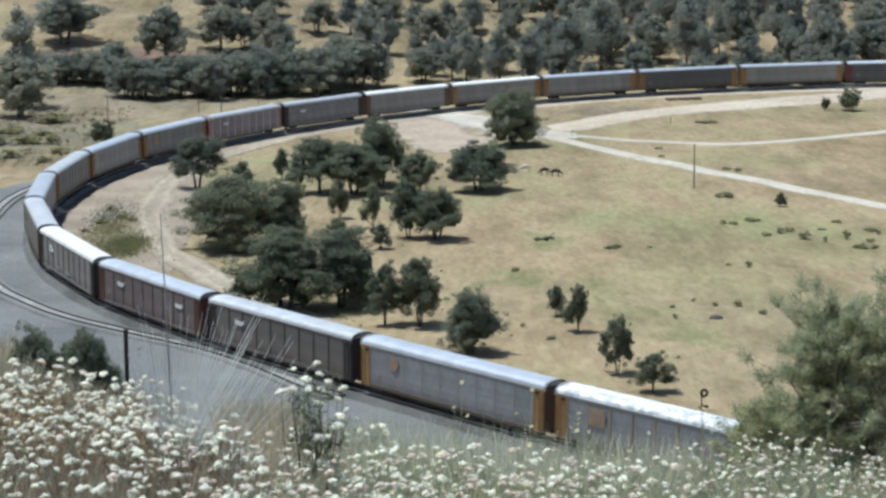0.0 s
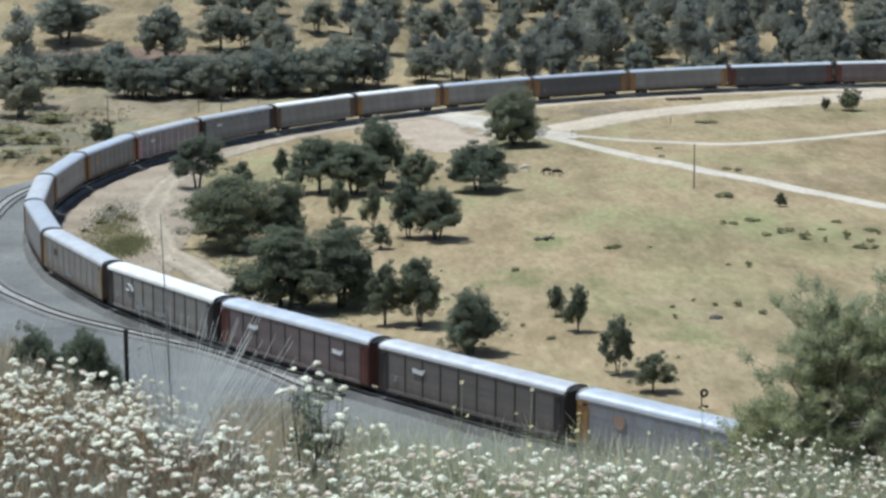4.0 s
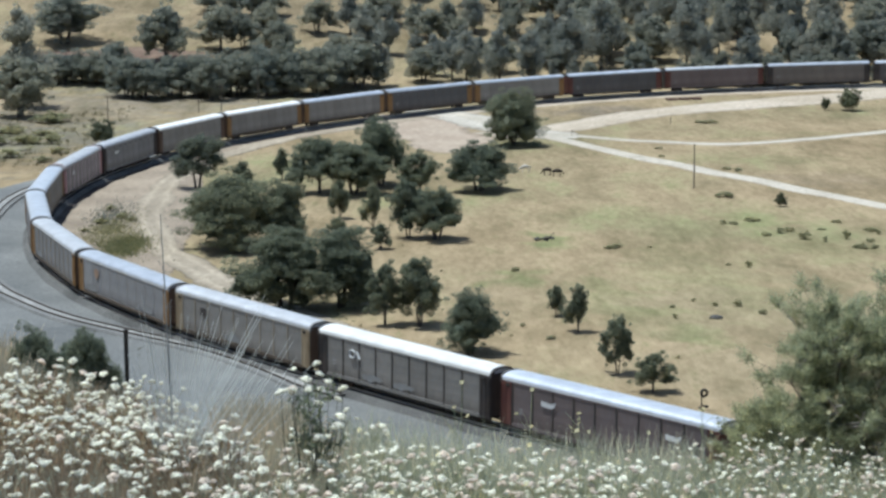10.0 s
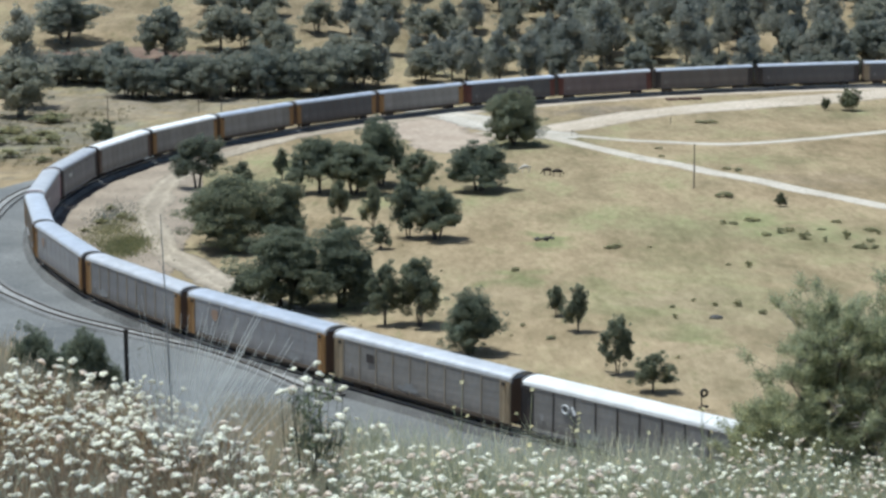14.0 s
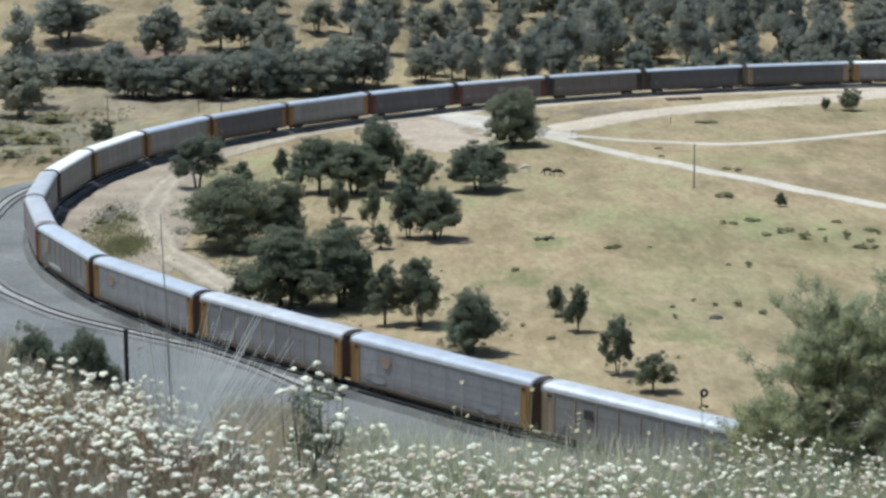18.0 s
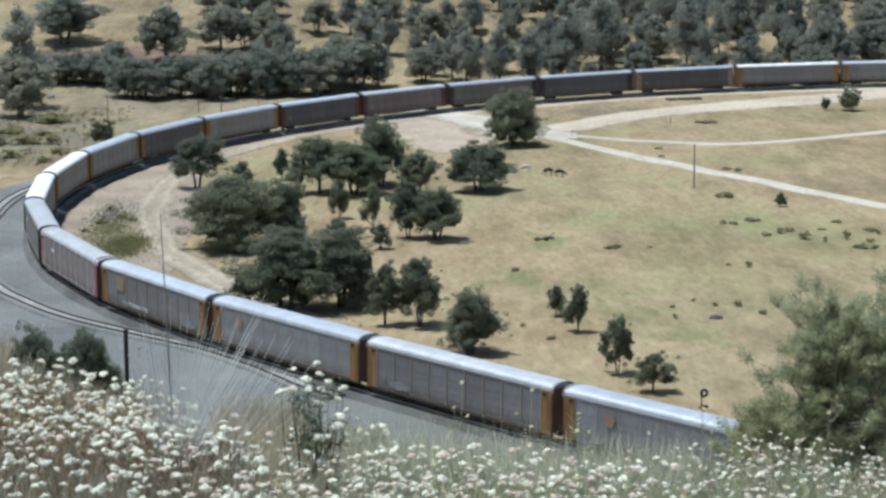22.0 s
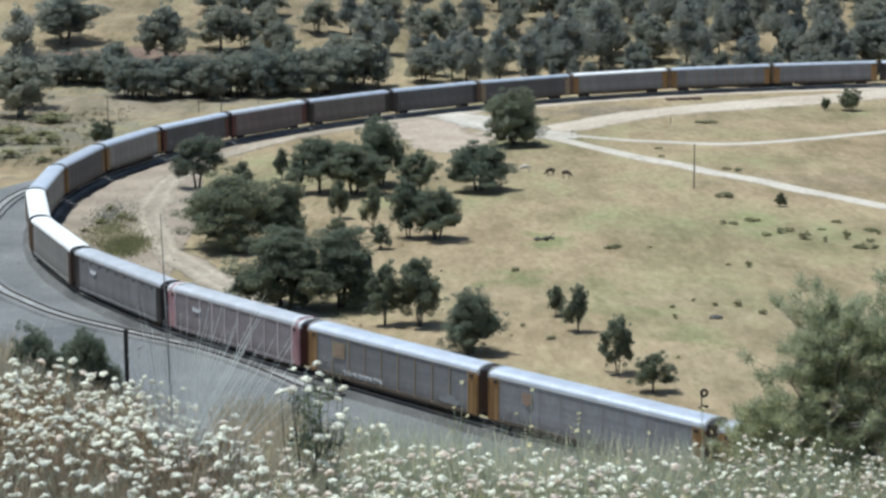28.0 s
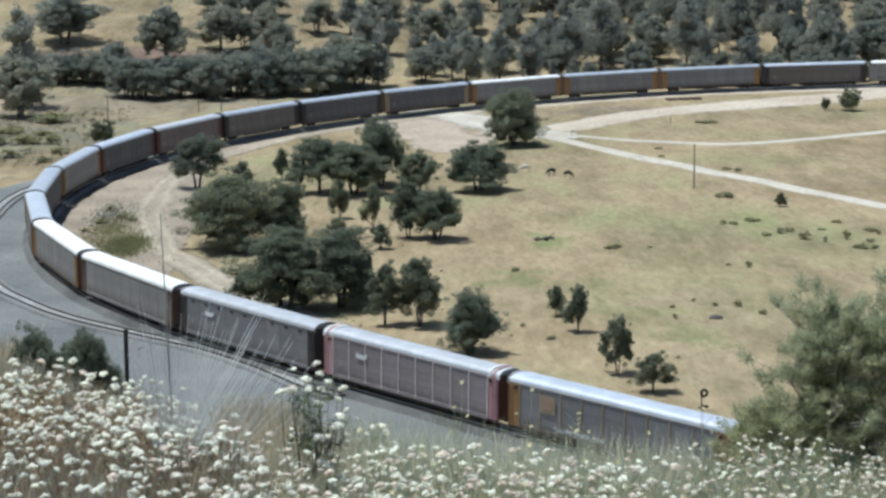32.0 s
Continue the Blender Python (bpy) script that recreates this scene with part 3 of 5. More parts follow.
def door_mesh():
    """A tri-fold end door: one folded sheet with thickness."""
    ys = [-1.42, -0.95, -0.48, 0.0, 0.48, 0.95, 1.42]
    xs = [-0.10, 0.03, 0.06, 0.10, 0.06, 0.03, -0.10]
    verts, faces = [], []
    for x, y in zip(xs, ys):
        for dx in (0.0, -0.07):
            for z in (SIDE_LO + 0.1, SIDE_HI + 0.25):
                verts.append((x + dx, y, z))
    for i in range(len(ys) - 1):
        a, b = i * 4, i * 4 + 4
        faces += [(a, b, b + 1, a + 1), (a + 2, a + 3, b + 3, b + 2), (a + 1, b + 1, b + 3, a + 3), (a, a + 2, b + 2, b)]
    faces += [(0, 1, 3, 2), (24, 26, 27, 25)]
    return mesh_of("end_door", verts, faces)


def arch_mesh():
    """The curved lip over the end door."""
    verts, faces, n = [], [], 12
    for x in (-0.16, 0.16):
        for r in (1.0, 0.86):
            for k in range(n + 1):
                a = math.pi * k / n
                verts.append((x, -math.cos(a) * (CAR_W / 2 + 0.05) * r, SIDE_HI - 0.12 + (ROOF_TOP - SIDE_HI + 0.2) * r * math.sin(a) ** 0.62))
    m = n + 1
    for k in range(n):
        faces += [(k, k + 1, m + k + 1, m + k), (2 * m + k, 3 * m + k, 3 * m + k + 1, 2 * m + k + 1),
                  (k, 2 * m + k, 2 * m + k + 1, k + 1), (m + k, m + k + 1, 3 * m + k + 1, 3 * m + k)]
    return mesh_of("end_arch", verts, faces)


def underframe_mesh():
    def fn(bm):
        box(bm, (0, 0, 1.0), (CAR_LEN - 0.1, 0.7, 0.5), 0.03)
        for y in (-1, 1):
            box(bm, (0, y * (CAR_W / 2 - 0.08), 0.98), (CAR_LEN - 0.2, 0.14, 0.32), 0.02)
        for k in range(9):
            box(bm, (-11 + k * 2.75, 0, 1.0), (0.2, CAR_W - 0.2, 0.25))
        box(bm, (0, 0, 1.18), (CAR_LEN - 0.3, CAR_W - 0.12, 0.06))
        box(bm, (0, 0, 0.68), (15.6, 0.9, 0.5), 0.06)
        for y in (-1, 1):
            box(bm, (0, y * (CAR_W / 2 - 0.16), 0.72), (13.5, 0.12, 0.36), 0.04)
        box(bm, (3.0, 0.9, 0.72), (1.2, 0.5, 0.4), 0.05)
        rod(bm, (-3.2, -0.8, 0.7), (-1.6, -0.8, 0.7), 0.22)
    return bm_mesh("underframe", fn)


def sill_mesh():
    return bm_mesh("side_sill", lambda bm: box(bm, (0, 0, 0), (CAR_LEN - 3.2, 0.09, 0.36), 0.02))


def rail_mesh():
    return bm_mesh("top_rail", lambda bm: box(bm, (0, 0, 0), (CAR_LEN - 0.3, 0.12, 0.16), 0.02))


def frame_mesh():
    def fn(bm):
        for y in (-1, 1):
            box(bm, (0, y * 1.0, 0.52), (2.3, 0.16, 0.20), 0.04)
            box(bm, (0, y * 1.0, 0.40), (0.9, 0.18, 0.42), 0.05)
            for x in (-0.88, 0.88):
                box(bm, (x, y * 1.02, 0.44), (0.32, 0.22, 0.30), 0.05)
        box(bm, (0, 0, 0.60), (0.4, 2.2, 0.24), 0.04)
    return bm_mesh("truck_frame", fn)


def wheelset_mesh():
    def fn(bm):
        rod(bm, (0, -1.0, 0), (0, 1.0, 0), 0.08, n=10)
        for y in (-1, 1):
            rod(bm, (0, y * 0.68, 0), (0, y * 0.82, 0), 0.42, n=20)
            rod(bm, (0, y * 0.62, 0), (0, y * 0.68, 0), 0.46, n=20)
            rod(bm, (0, y * 0.82, 0), (0, y * 0.86, 0), 0.20, n=12)
            for k in range(4):
                a = k * math.pi / 2
                box(bm, (0.28 * math.cos(a), y * 0.83, 0.28 * math.sin(a)), (0.07, 0.03, 0.07))
    return bm_mesh("wheelset", fn)


def coupler_mesh():
    def fn(bm):
        box(bm, (0.1, 0, 0.86), (0.95, 0.16, 0.18), 0.03)
        box(bm, (0.45, 0.05, 0.86), (0.24, 0.30, 0.28), 0.05)
        rod(bm, (0.1, 0.35, 0.9), (0.5, 0.2, 0.55), 0.03)
    return bm_mesh("coupler", fn)


def plate(w, h):
    return lambda: bm_mesh("emblem", lambda bm: box(bm, (0, 0, 0), (w, 0.02, h), 0.004))


def loop_mark():
    """A rounded ring beside a slanted bar: a plain emblem in white."""
    def fn(bm):
        for k in range(20):
            a, b = [2 * math.pi * v / 20 for v in (k, k + 1)]
            p, q = [Vector((-0.55 + 0.46 * math.cos(v), 0, 0.40 * math.sin(v))) for v in (a, b)]
            rod(bm, p, q, 0.10, n=5)
        rod(bm, (0.22, 0, 0.36), (0.70, 0, -0.36), 0.17, n=5)
    return bm_mesh("emblem", fn)


def flag_mark():
    """A slanting strip with a tail: a plain white emblem."""
    verts = [(-0.95, -0.24), (0.48, -0.34), (0.84, -0.03), (0.95, 0.38), (0.4, 0.14), (-0.95, 0.27)]
    n = len(verts)
    v = [(x, y, z) for y in (-0.01, 0.01) for x, z in verts]
    return mesh_of("emblem", v, [tuple(range(n)), tuple(range(2 * n - 1, n - 1, -1))] + [(k, n + k, n + (k + 1) % n, (k + 1) % n) for k in range(n)])


def small_marks():
    """Unreadable reporting marks as bars."""
    def fn(bm):
        for k, w in enumerate((0.5, 0.34, 0.42)):
            box(bm, (0, 0, 0.22 - 0.22 * k), (w, 0.02, 0.10))
    return bm_mesh("lettering", fn)


def shield_mark():
    """A worn rounded shield, a plain shape in orange."""
    verts = [(-0.62, 0.55), (0.0, 0.68), (0.62, 0.55), (0.70, 0.1), (0.5, -0.4), (0.0, -0.72), (-0.5, -0.4), (-0.70, 0.1)]
    n = len(verts)
    v = [(x, y, z) for y in (-0.01, 0.01) for x, z in verts]
    return mesh_of("emblem", v, [tuple(range(n)), tuple(range(2 * n - 1, n - 1, -1))] + [(k, n + k, n + (k + 1) % n, (k + 1) % n) for k in range(n)])


def smear(seed):
    """A pale faded cloud of paint low on the side: overlapping thin rounds."""
    def make():
        rng = random.Random(seed)

        def fn(bm):
            x = -1.5
            while x < 1.5:
                r = rng.uniform(0.22, 0.5) * (1.15 - abs(x) / 2)
                z = rng.uniform(-0.12, 0.16)
                m = Matrix.Translation((x, 0.004 * rng.random(), z)) @ Matrix.Rotation(math.pi / 2, 4, "X") @ Matrix.Diagonal((1.25, 1.0, 1.0, 1.0))
                bmesh.ops.create_cone(bm, cap_ends=True, segments=14, radius1=r, radius2=r * 0.96, depth=0.012 + 0.006 * rng.random(), matrix=m)
                x += r * rng.uniform(0.6, 1.1)
        return bm_mesh("spray_mark", fn)
    return make


def scrawl(seed):
    """Faded paint marks low on the side, plain strokes."""
    def make():
        rng = random.Random(seed)

        def fn(bm):
            x = -1.9
            while x < 1.9:
                h = rng.uniform(0.35, 0.7)
                rod(bm, (x, 0, -h / 2), (x + rng.uniform(-0.1, 0.3), 0, h / 2), 0.06, n=5)
                rod(bm, (x, 0, h / 3), (x + 0.35, 0, rng.uniform(-h / 2, h / 2)), 0.05, n=5)
                x += rng.uniform(0.35, 0.5)
        return bm_mesh("spray_mark", fn)
    return make


M_FADED = paint("faded_lettering", (0.36, 0.36, 0.36), 0.6, 0.0, 0.4)
M_SMEAR = paint("faded_spray_paint", (0.30, 0.305, 0.305), 0.7, 0.0, 0.8)
WHEELS, TRUCKS, CARS = [], [], []


def autorack(k, roof, side, trim, post, door, emblem, label, extra=()):
    """One covered car carrier, built along x, with its outer side to +y."""
    car = empty("autorack_car")
    tagged(car, label, "rail car", "cars of the freight train")

    def put(name, me, at, rz=0.0, parent=car, lab=""):
        ob = part(name, me, None, parent, lab)
        ob.matrix_basis = Matrix.Translation(at) @ Matrix.Rotation(rz, 4, "Z")
        return ob

    S, T, P = SIDE[side], TRIM[trim], (SIDE[side] if post is None else TRIM[post])
    put("underframe", tinted("under", underframe_mesh, M_UNDER), (0, 0, 0))
    put("roof", tinted("roof", roof_mesh, ROOF[roof]), (0, 0, 0))
    bay = (CAR_LEN - 3.4) / BAYS
    zc = (SIDE_LO + SIDE_HI) / 2
    for sy in (-1, 1):
        y = sy * (CAR_W / 2)
        turn = 0.0 if sy > 0 else math.pi
        put("side_sill", tinted("sill", sill_mesh, S if post == "seam" or trim not in ("yellow", "ochre") else TRIM["rust"]), (0, y - sy * 0.01, SIDE_LO + 0.02), turn)
        put("top_rail", tinted("toprail", rail_mesh, S), (0, y - sy * 0.03, SIDE_HI), turn)
        for b in range(BAYS):
            put("side_panel", tinted("panel", panel_mesh, S), (-CAR_LEN / 2 + 1.7 + bay * (b + 0.5), y - sy * 0.06, zc + 0.10), turn)
        for b in range(BAYS + 1):
            put("post", tinted("post", post_mesh, P), (-CAR_LEN / 2 + 1.7 + bay * b, y - sy * (0.03 if post else 0.075), zc), turn)
        for sx in (-1, 1):
            put("corner_panel", tinted("corner", corner_mesh, T), (sx * (CAR_LEN / 2 - 0.9), y - sy * 0.02, zc), turn)
            put("bracket", tinted("bracket", bracket_mesh, M_UNDER), (sx * (CAR_LEN / 2 - 1.15), y + sy * 0.06, SIDE_HI - 0.35), turn)
            put("ladder", tinted("ladder", ladder_mesh, T), (sx * (CAR_LEN / 2 - 0.5), y + sy * 0.10, zc), turn)
        if emblem:
            kind, where = emblem
            at = (sy * where, y + sy * 0.075, zc + 0.75)
            if kind == "ring":
                put("emblem", tinted("ring", loop_mark, M_WHITE), at, turn + math.pi, lab="white rounded emblem")
            elif kind == "shield":
                put("emblem_board", tinted("shieldp", plate(2.0, 1.7), TRIM["ochre"]), (at[0], at[1] - sy * 0.01, at[2]), turn + math.pi, lab="faded orange emblem board")
                put("emblem", tinted("shield", plate(1.3, 0.9), M_ORANGE), (at[0], at[1] + sy * 0.015, at[2] - 0.1), turn + math.pi, lab="faded orange emblem panel")
            elif kind == "patch":
                put("emblem", tinted("patch", shield_mark, M_ORANGE), at, turn + math.pi, lab="faded orange emblem")
            elif kind == "bars":
                put("emblem", tinted("bars", flag_mark, M_WHITE), at, turn + math.pi, lab="white emblem strip")
            elif kind == "darkpatch":
                put("emblem", tinted("darkp", plate(1.2, 0.9), TRIM["black"]), at, turn + math.pi, lab="dark painted emblem patch")
            elif kind == "twin":
                put("emblem", tinted("bars", flag_mark, M_WHITE), at, turn + math.pi, lab="white emblem strip")
                put("emblem", tinted("bars", flag_mark, M_WHITE), (at[0] - sy * 15.5, at[1], at[2] - 0.2), turn + math.pi, lab="white emblem strip")
        if k == 11:
            for b in range(BAYS):
                put("vent", tinted("vent", plate(0.7, 0.22), TRIM["black"]), (-CAR_LEN / 2 + 1.7 + bay * (b + 0.5), y + sy * 0.01, SIDE_HI - 0.42), turn)
        put("lettering", tinted("letters", small_marks, M_FADED), (sy * (CAR_LEN / 2 - 3.0), y + sy * 0.075, zc - 0.6), turn)
    for where in extra:
        if k == 9 and where > 0:
            put("spray_mark", tinted("scrawl", scrawl(1), M_WHITE), (where, CAR_W / 2 + 0.03, 1.65), lab="white spray-painted strokes")["kind"] = "stuff"
        else:
            put("spray_mark", tinted("smear%d" % (k % 4), smear(k % 4), M_SMEAR), (where, CAR_W / 2 + 0.035, 1.8), lab="pale faded spray paint")["kind"] = "stuff"
    for sx in (-1, 1):
        put("end_door", tinted("door", door_mesh, TRIM[door]), (sx * (CAR_LEN / 2 - 0.22), 0, 0), 0 if sx > 0 else math.pi)
        put("end_arch", tinted("arch", arch_mesh, ROOF["white"] if trim == "rose" else TRIM["grey" if trim in ("yellow", "ochre") else "black"]),
            (sx * (CAR_LEN / 2 - 0.2), 0, 0))
        if trim == "rose":
            put("end_arch", tinted("arch", arch_mesh, ROOF["white"]), (sx * (CAR_LEN / 2 - 1.45), 0, 0.10))
            put("end_arch", tinted("arch", arch_mesh, TRIM["rose"]), (sx * (CAR_LEN / 2 - 0.8), 0, 0.06))
        put("coupler", tinted("coupler", coupler_mesh, M_UNDER), (sx * (CAR_LEN / 2 + 0.02), 0, 0), 0 if sx > 0 else math.pi)
        tr = put("truck", tinted("truck", frame_mesh, M_UNDER), (sx * 9.9, 0, 0))
        TRUCKS.append((tr, sx))
        for wx in (-0.88, 0.88):
            w = put("wheelset", tinted("wheel", wheelset_mesh, M_WHEEL), (wx, 0, 0.42), 0, tr)
            WHEELS.append((w, wx))
    CARS.append((k, car))
    return car


YEL = "silver-sided covered car carrier with yellow ends, moving on the main line"
GRY = "grey covered car carrier with faded yellow posts and ends"
autorack(-2, "galv", "silver", "yellow", None, "brown", ("patch", 7.5), YEL)
autorack(-1, "galv", "grey", "yellow", "tan", "brown", ("shield", 8.0), GRY)
autorack(0, "peel", "silver", "yellow", "ochre", "brown", ("shield", 8.3), "silver covered car carrier with yellow posts and patched roof", (-3.0,))
autorack(1, "galv", "silver", "yellow", None, "brown", ("patch", 8.3), YEL)
autorack(2, "dull", "brown", "black", "seam", "black", ("bars", 7.2), "brownish grey covered car carrier with black ends")
autorack(3, "galv", "maroon", "red", "seam", "red", ("twin", 7.2), "maroon-grey covered car carrier with oxide red ends")
autorack(4, "white", "beige", "black", "seam", "black", ("ring", 7.2), "white-roofed grey covered car carrier with dark ends", (4.5, -0.5))
autorack(5, "dull", "beige", "ochre", "tan", "brown", ("darkpatch", 7.6), "beige-grey covered car carrier with faded ochre ends", (1.5,))
autorack(6, "galv", "silver", "yellow", None, "brown", ("patch", 7.8), YEL, (9.5, -7.5))
autorack(7, "dull", "grey", "yellow", "tan", "brown", None, GRY, (8.5,))
autorack(8, "galv", "silver", "yellow", None, "brown", ("patch", 8.3), YEL)
autorack(9, "galv", "grey", "yellow", "ochre", "brown", ("shield", 8.3), "grey covered car carrier with wide yellow posts and emblem board", (5.5, 3.0, -9.5))
autorack(10, "dull", "pink", "rose", "palerose", "red", ("bars", 7.2), "pinkish grey covered car carrier with faded rose ends and white arches")
autorack(11, "dull", "grey", "black", None, "black", ("bars", 7.2), "dull grey covered car carrier with black ends")
autorack(12, "white", "pale", "brown", None, "brown", None, "pale weathered covered car carrier with brown ends")
autorack(13, "white", "pale", "yellow", None, "brown", None, "pale grey covered car carrier with yellow ends")
autorack(14, "galv", "pale", "yellow", None, "brown", None, YEL)
autorack(15, "galv", "dark", "yellow", None, "brown", None, "dark grey covered car carrier with yellow ends")
autorack(16, "galv", "pale", "yellow", None, "brown", None, YEL)
autorack(17, "galv", "dark", "red", None, "red", None, "dark grey covered car carrier with oxide red ends")
autorack(18, "dull", "maroon", "red", None, "black", None, "maroon-grey covered car carrier with oxide red ends")
autorack(19, "galv", "brown", "black", None, "black", None, "brownish grey covered car carrier with black ends")
autorack(20, "galv", "dark", "black", None, "black", None, "dark grey covered car carrier with black ends")
autorack(21, "galv", "dark", "ochre", None, "brown", None, "dark grey covered car carrier with ochre ends")
autorack(22, "white", "grey", "yellow", None, "brown", None, "grey covered car carrier with yellow ends and bright roof")
autorack(23, "galv", "grey", "yellow", "ochre", "brown", None, GRY)
autorack(24, "galv", "grey", "yellow", None, "brown", None, GRY)
autorack(25, "galv", "brown", "black", None, "black", None, "brownish grey covered car carrier with black ends")
autorack(26, "white", "pale", "grey", None, "grey", None, "pale covered car carrier with grey ends")
autorack(27, "galv", "silver", "yellow", None, "brown", None, YEL)


# ---- trees ----
def leaf_cloud(clumps, per, size, seed, slim=0.62, rise=0.0, up=0.0, calm=0.75, single=False):
    """Blades over the skins of many small clumps (centre, radii, outward lean): folded diamonds, or single triangles."""
    rng = np.random.RandomState(seed)
    verts, faces = [], []
    for clump in clumps:
        c, r = clump[0], clump[1]
        n = max(6, int(per * r[0] * r[1]))
        d = rng.randn(n, 3)
        d /= np.linalg.norm(d, axis=1)[:, None]
        rad = rng.uniform(0.35, 1.15, n) ** 0.6
        p = np.array(c) + d * np.array(r) * rad[:, None]
        nrm = d + rng.randn(n, 3) * calm
        if len(clump) > 2:
            nrm += np.array(clump[2])
        nrm[:, 2] += up
        nrm /= np.linalg.norm(nrm, axis=1)[:, None]
        u = np.cross(nrm, rng.randn(n, 3))
        u[:, 2] += rise
        u /= np.linalg.norm(u, axis=1)[:, None] + 1e-9
        w = np.cross(nrm, u)
        s = size * rng.uniform(0.6, 1.35, n)[:, None]
        k = len(verts)
        if single:
            tri = np.stack([p + u * s, p - u * s * 0.6 + w * s * slim, p - u * s * 0.6 - w * s * slim], 1).reshape(-1, 3)
            verts.extend(map(tuple, tri))
            faces.extend((k + 3 * i, k + 3 * i + 1, k + 3 * i + 2) for i in range(n))
            continue
        a, b = p + u * s, p - u * s
        e, g = p + w * s * slim + nrm * s * 0.22, p - w * s * slim + nrm * s * 0.22
        quad = np.stack([a, e, b, g], 1).reshape(-1, 3)
        verts.extend(map(tuple, quad))
        faces.extend((k + 4 * i, k + 4 * i + 1, k + 4 * i + 2, k + 4 * i + 3) for i in range(n))
    return verts, faces


# habit: boughs, their reach from the trunk, lowest and highest bough, bough radius, flatness, crown's lower edge
HABIT = {
    "oak": (16, 0.36, 0.24, 0.74, (0.16, 0.24), 0.88, -0.02),
    "open": (15, 0.36, 0.34, 0.78, (0.13, 0.21), 0.82, 0.09),
    "row": (11, 0.30, 0.28, 0.72, (0.17, 0.25), 0.95, 0.02),
    "far": (12, 0.31, 0.36, 0.78, (0.14, 0.22), 0.85, 0.08),
    "thin": (11, 0.31, 0.36, 0.84, (0.13, 0.21), 0.85, 0.13),
    "pine": (8, 0.16, 0.25, 0.88, (0.14, 0.26), 0.70, 0.08),
    "grey": (13, 0.31, 0.30, 0.84, (0.11, 0.19), 0.85, 0.12),
    "shrub": (6, 0.25, 0.25, 0.60, (0.22, 0.28), 0.90, 0.00),
}


def crown_boughs(rng, kind):
    n, reach, lo, hi, rad, flat, _ = HABIT[kind]
    turn = rng.uniform(0, 6.28)
    out = []
    for i in range(n):
        a = turn + i * 2.399 + rng.uniform(-0.4, 0.4)
        h = (i + rng.uniform(0.2, 0.8)) / n
        q = reach * (1 - 0.80 * h ** 2.4) * rng.uniform(0.3, 1.15)
        r = rng.uniform(*rad) * (1.0 if kind != "pine" else 1.25 - 0.8 * h)
        out.append((Vector((math.cos(a) * q, math.sin(a) * q, lo + (hi - lo) * h)), Vector((r * rng.uniform(0.85, 1.2), r * rng.uniform(0.85, 1.2), r * flat))))
    # fit the boughs to a crown one wide and one high
    wide = max(math.hypot(c.x, c.y) + max(r.x, r.y) for c, r in out) * 2
    top = max(c.z + r.z for c, r in out)
    low = min(c.z - r.z for c, r in out)
    lo_edge = HABIT[kind][6] + 0.03
    k = (0.97 - lo_edge) / (top - low)
    return [(Vector((c.x / wide, c.y / wide, lo_edge + (c.z - low) * k)), Vector((r.x / wide, r.y / wide, r.z * k))) for c, r in out]


def crown_clumps(rng, boughs, n):
    out = []
    for i in range(n):
        c, r = boughs[i % len(boughs)]
        d = Vector((rng.gauss(0, 1), rng.gauss(0, 1), rng.gauss(0.35, 1))).normalized()
        q = rng.uniform(0.4, 0.98) if rng.random() < 0.72 else rng.uniform(0.98, 1.38)
        p = Vector((c.x + d.x * r.x * q, c.y + d.y * r.y * q, c.z + d.z * r.z * q))
        rr = rng.uniform(0.28, 0.62) * r.x * (1.15 - 0.4 * q)
        out.append((tuple(p), (rr * rng.uniform(0.85, 1.3), rr * rng.uniform(0.85, 1.3), rr * rng.uniform(0.6, 0.9)), tuple(d * 0.5)))
    return out


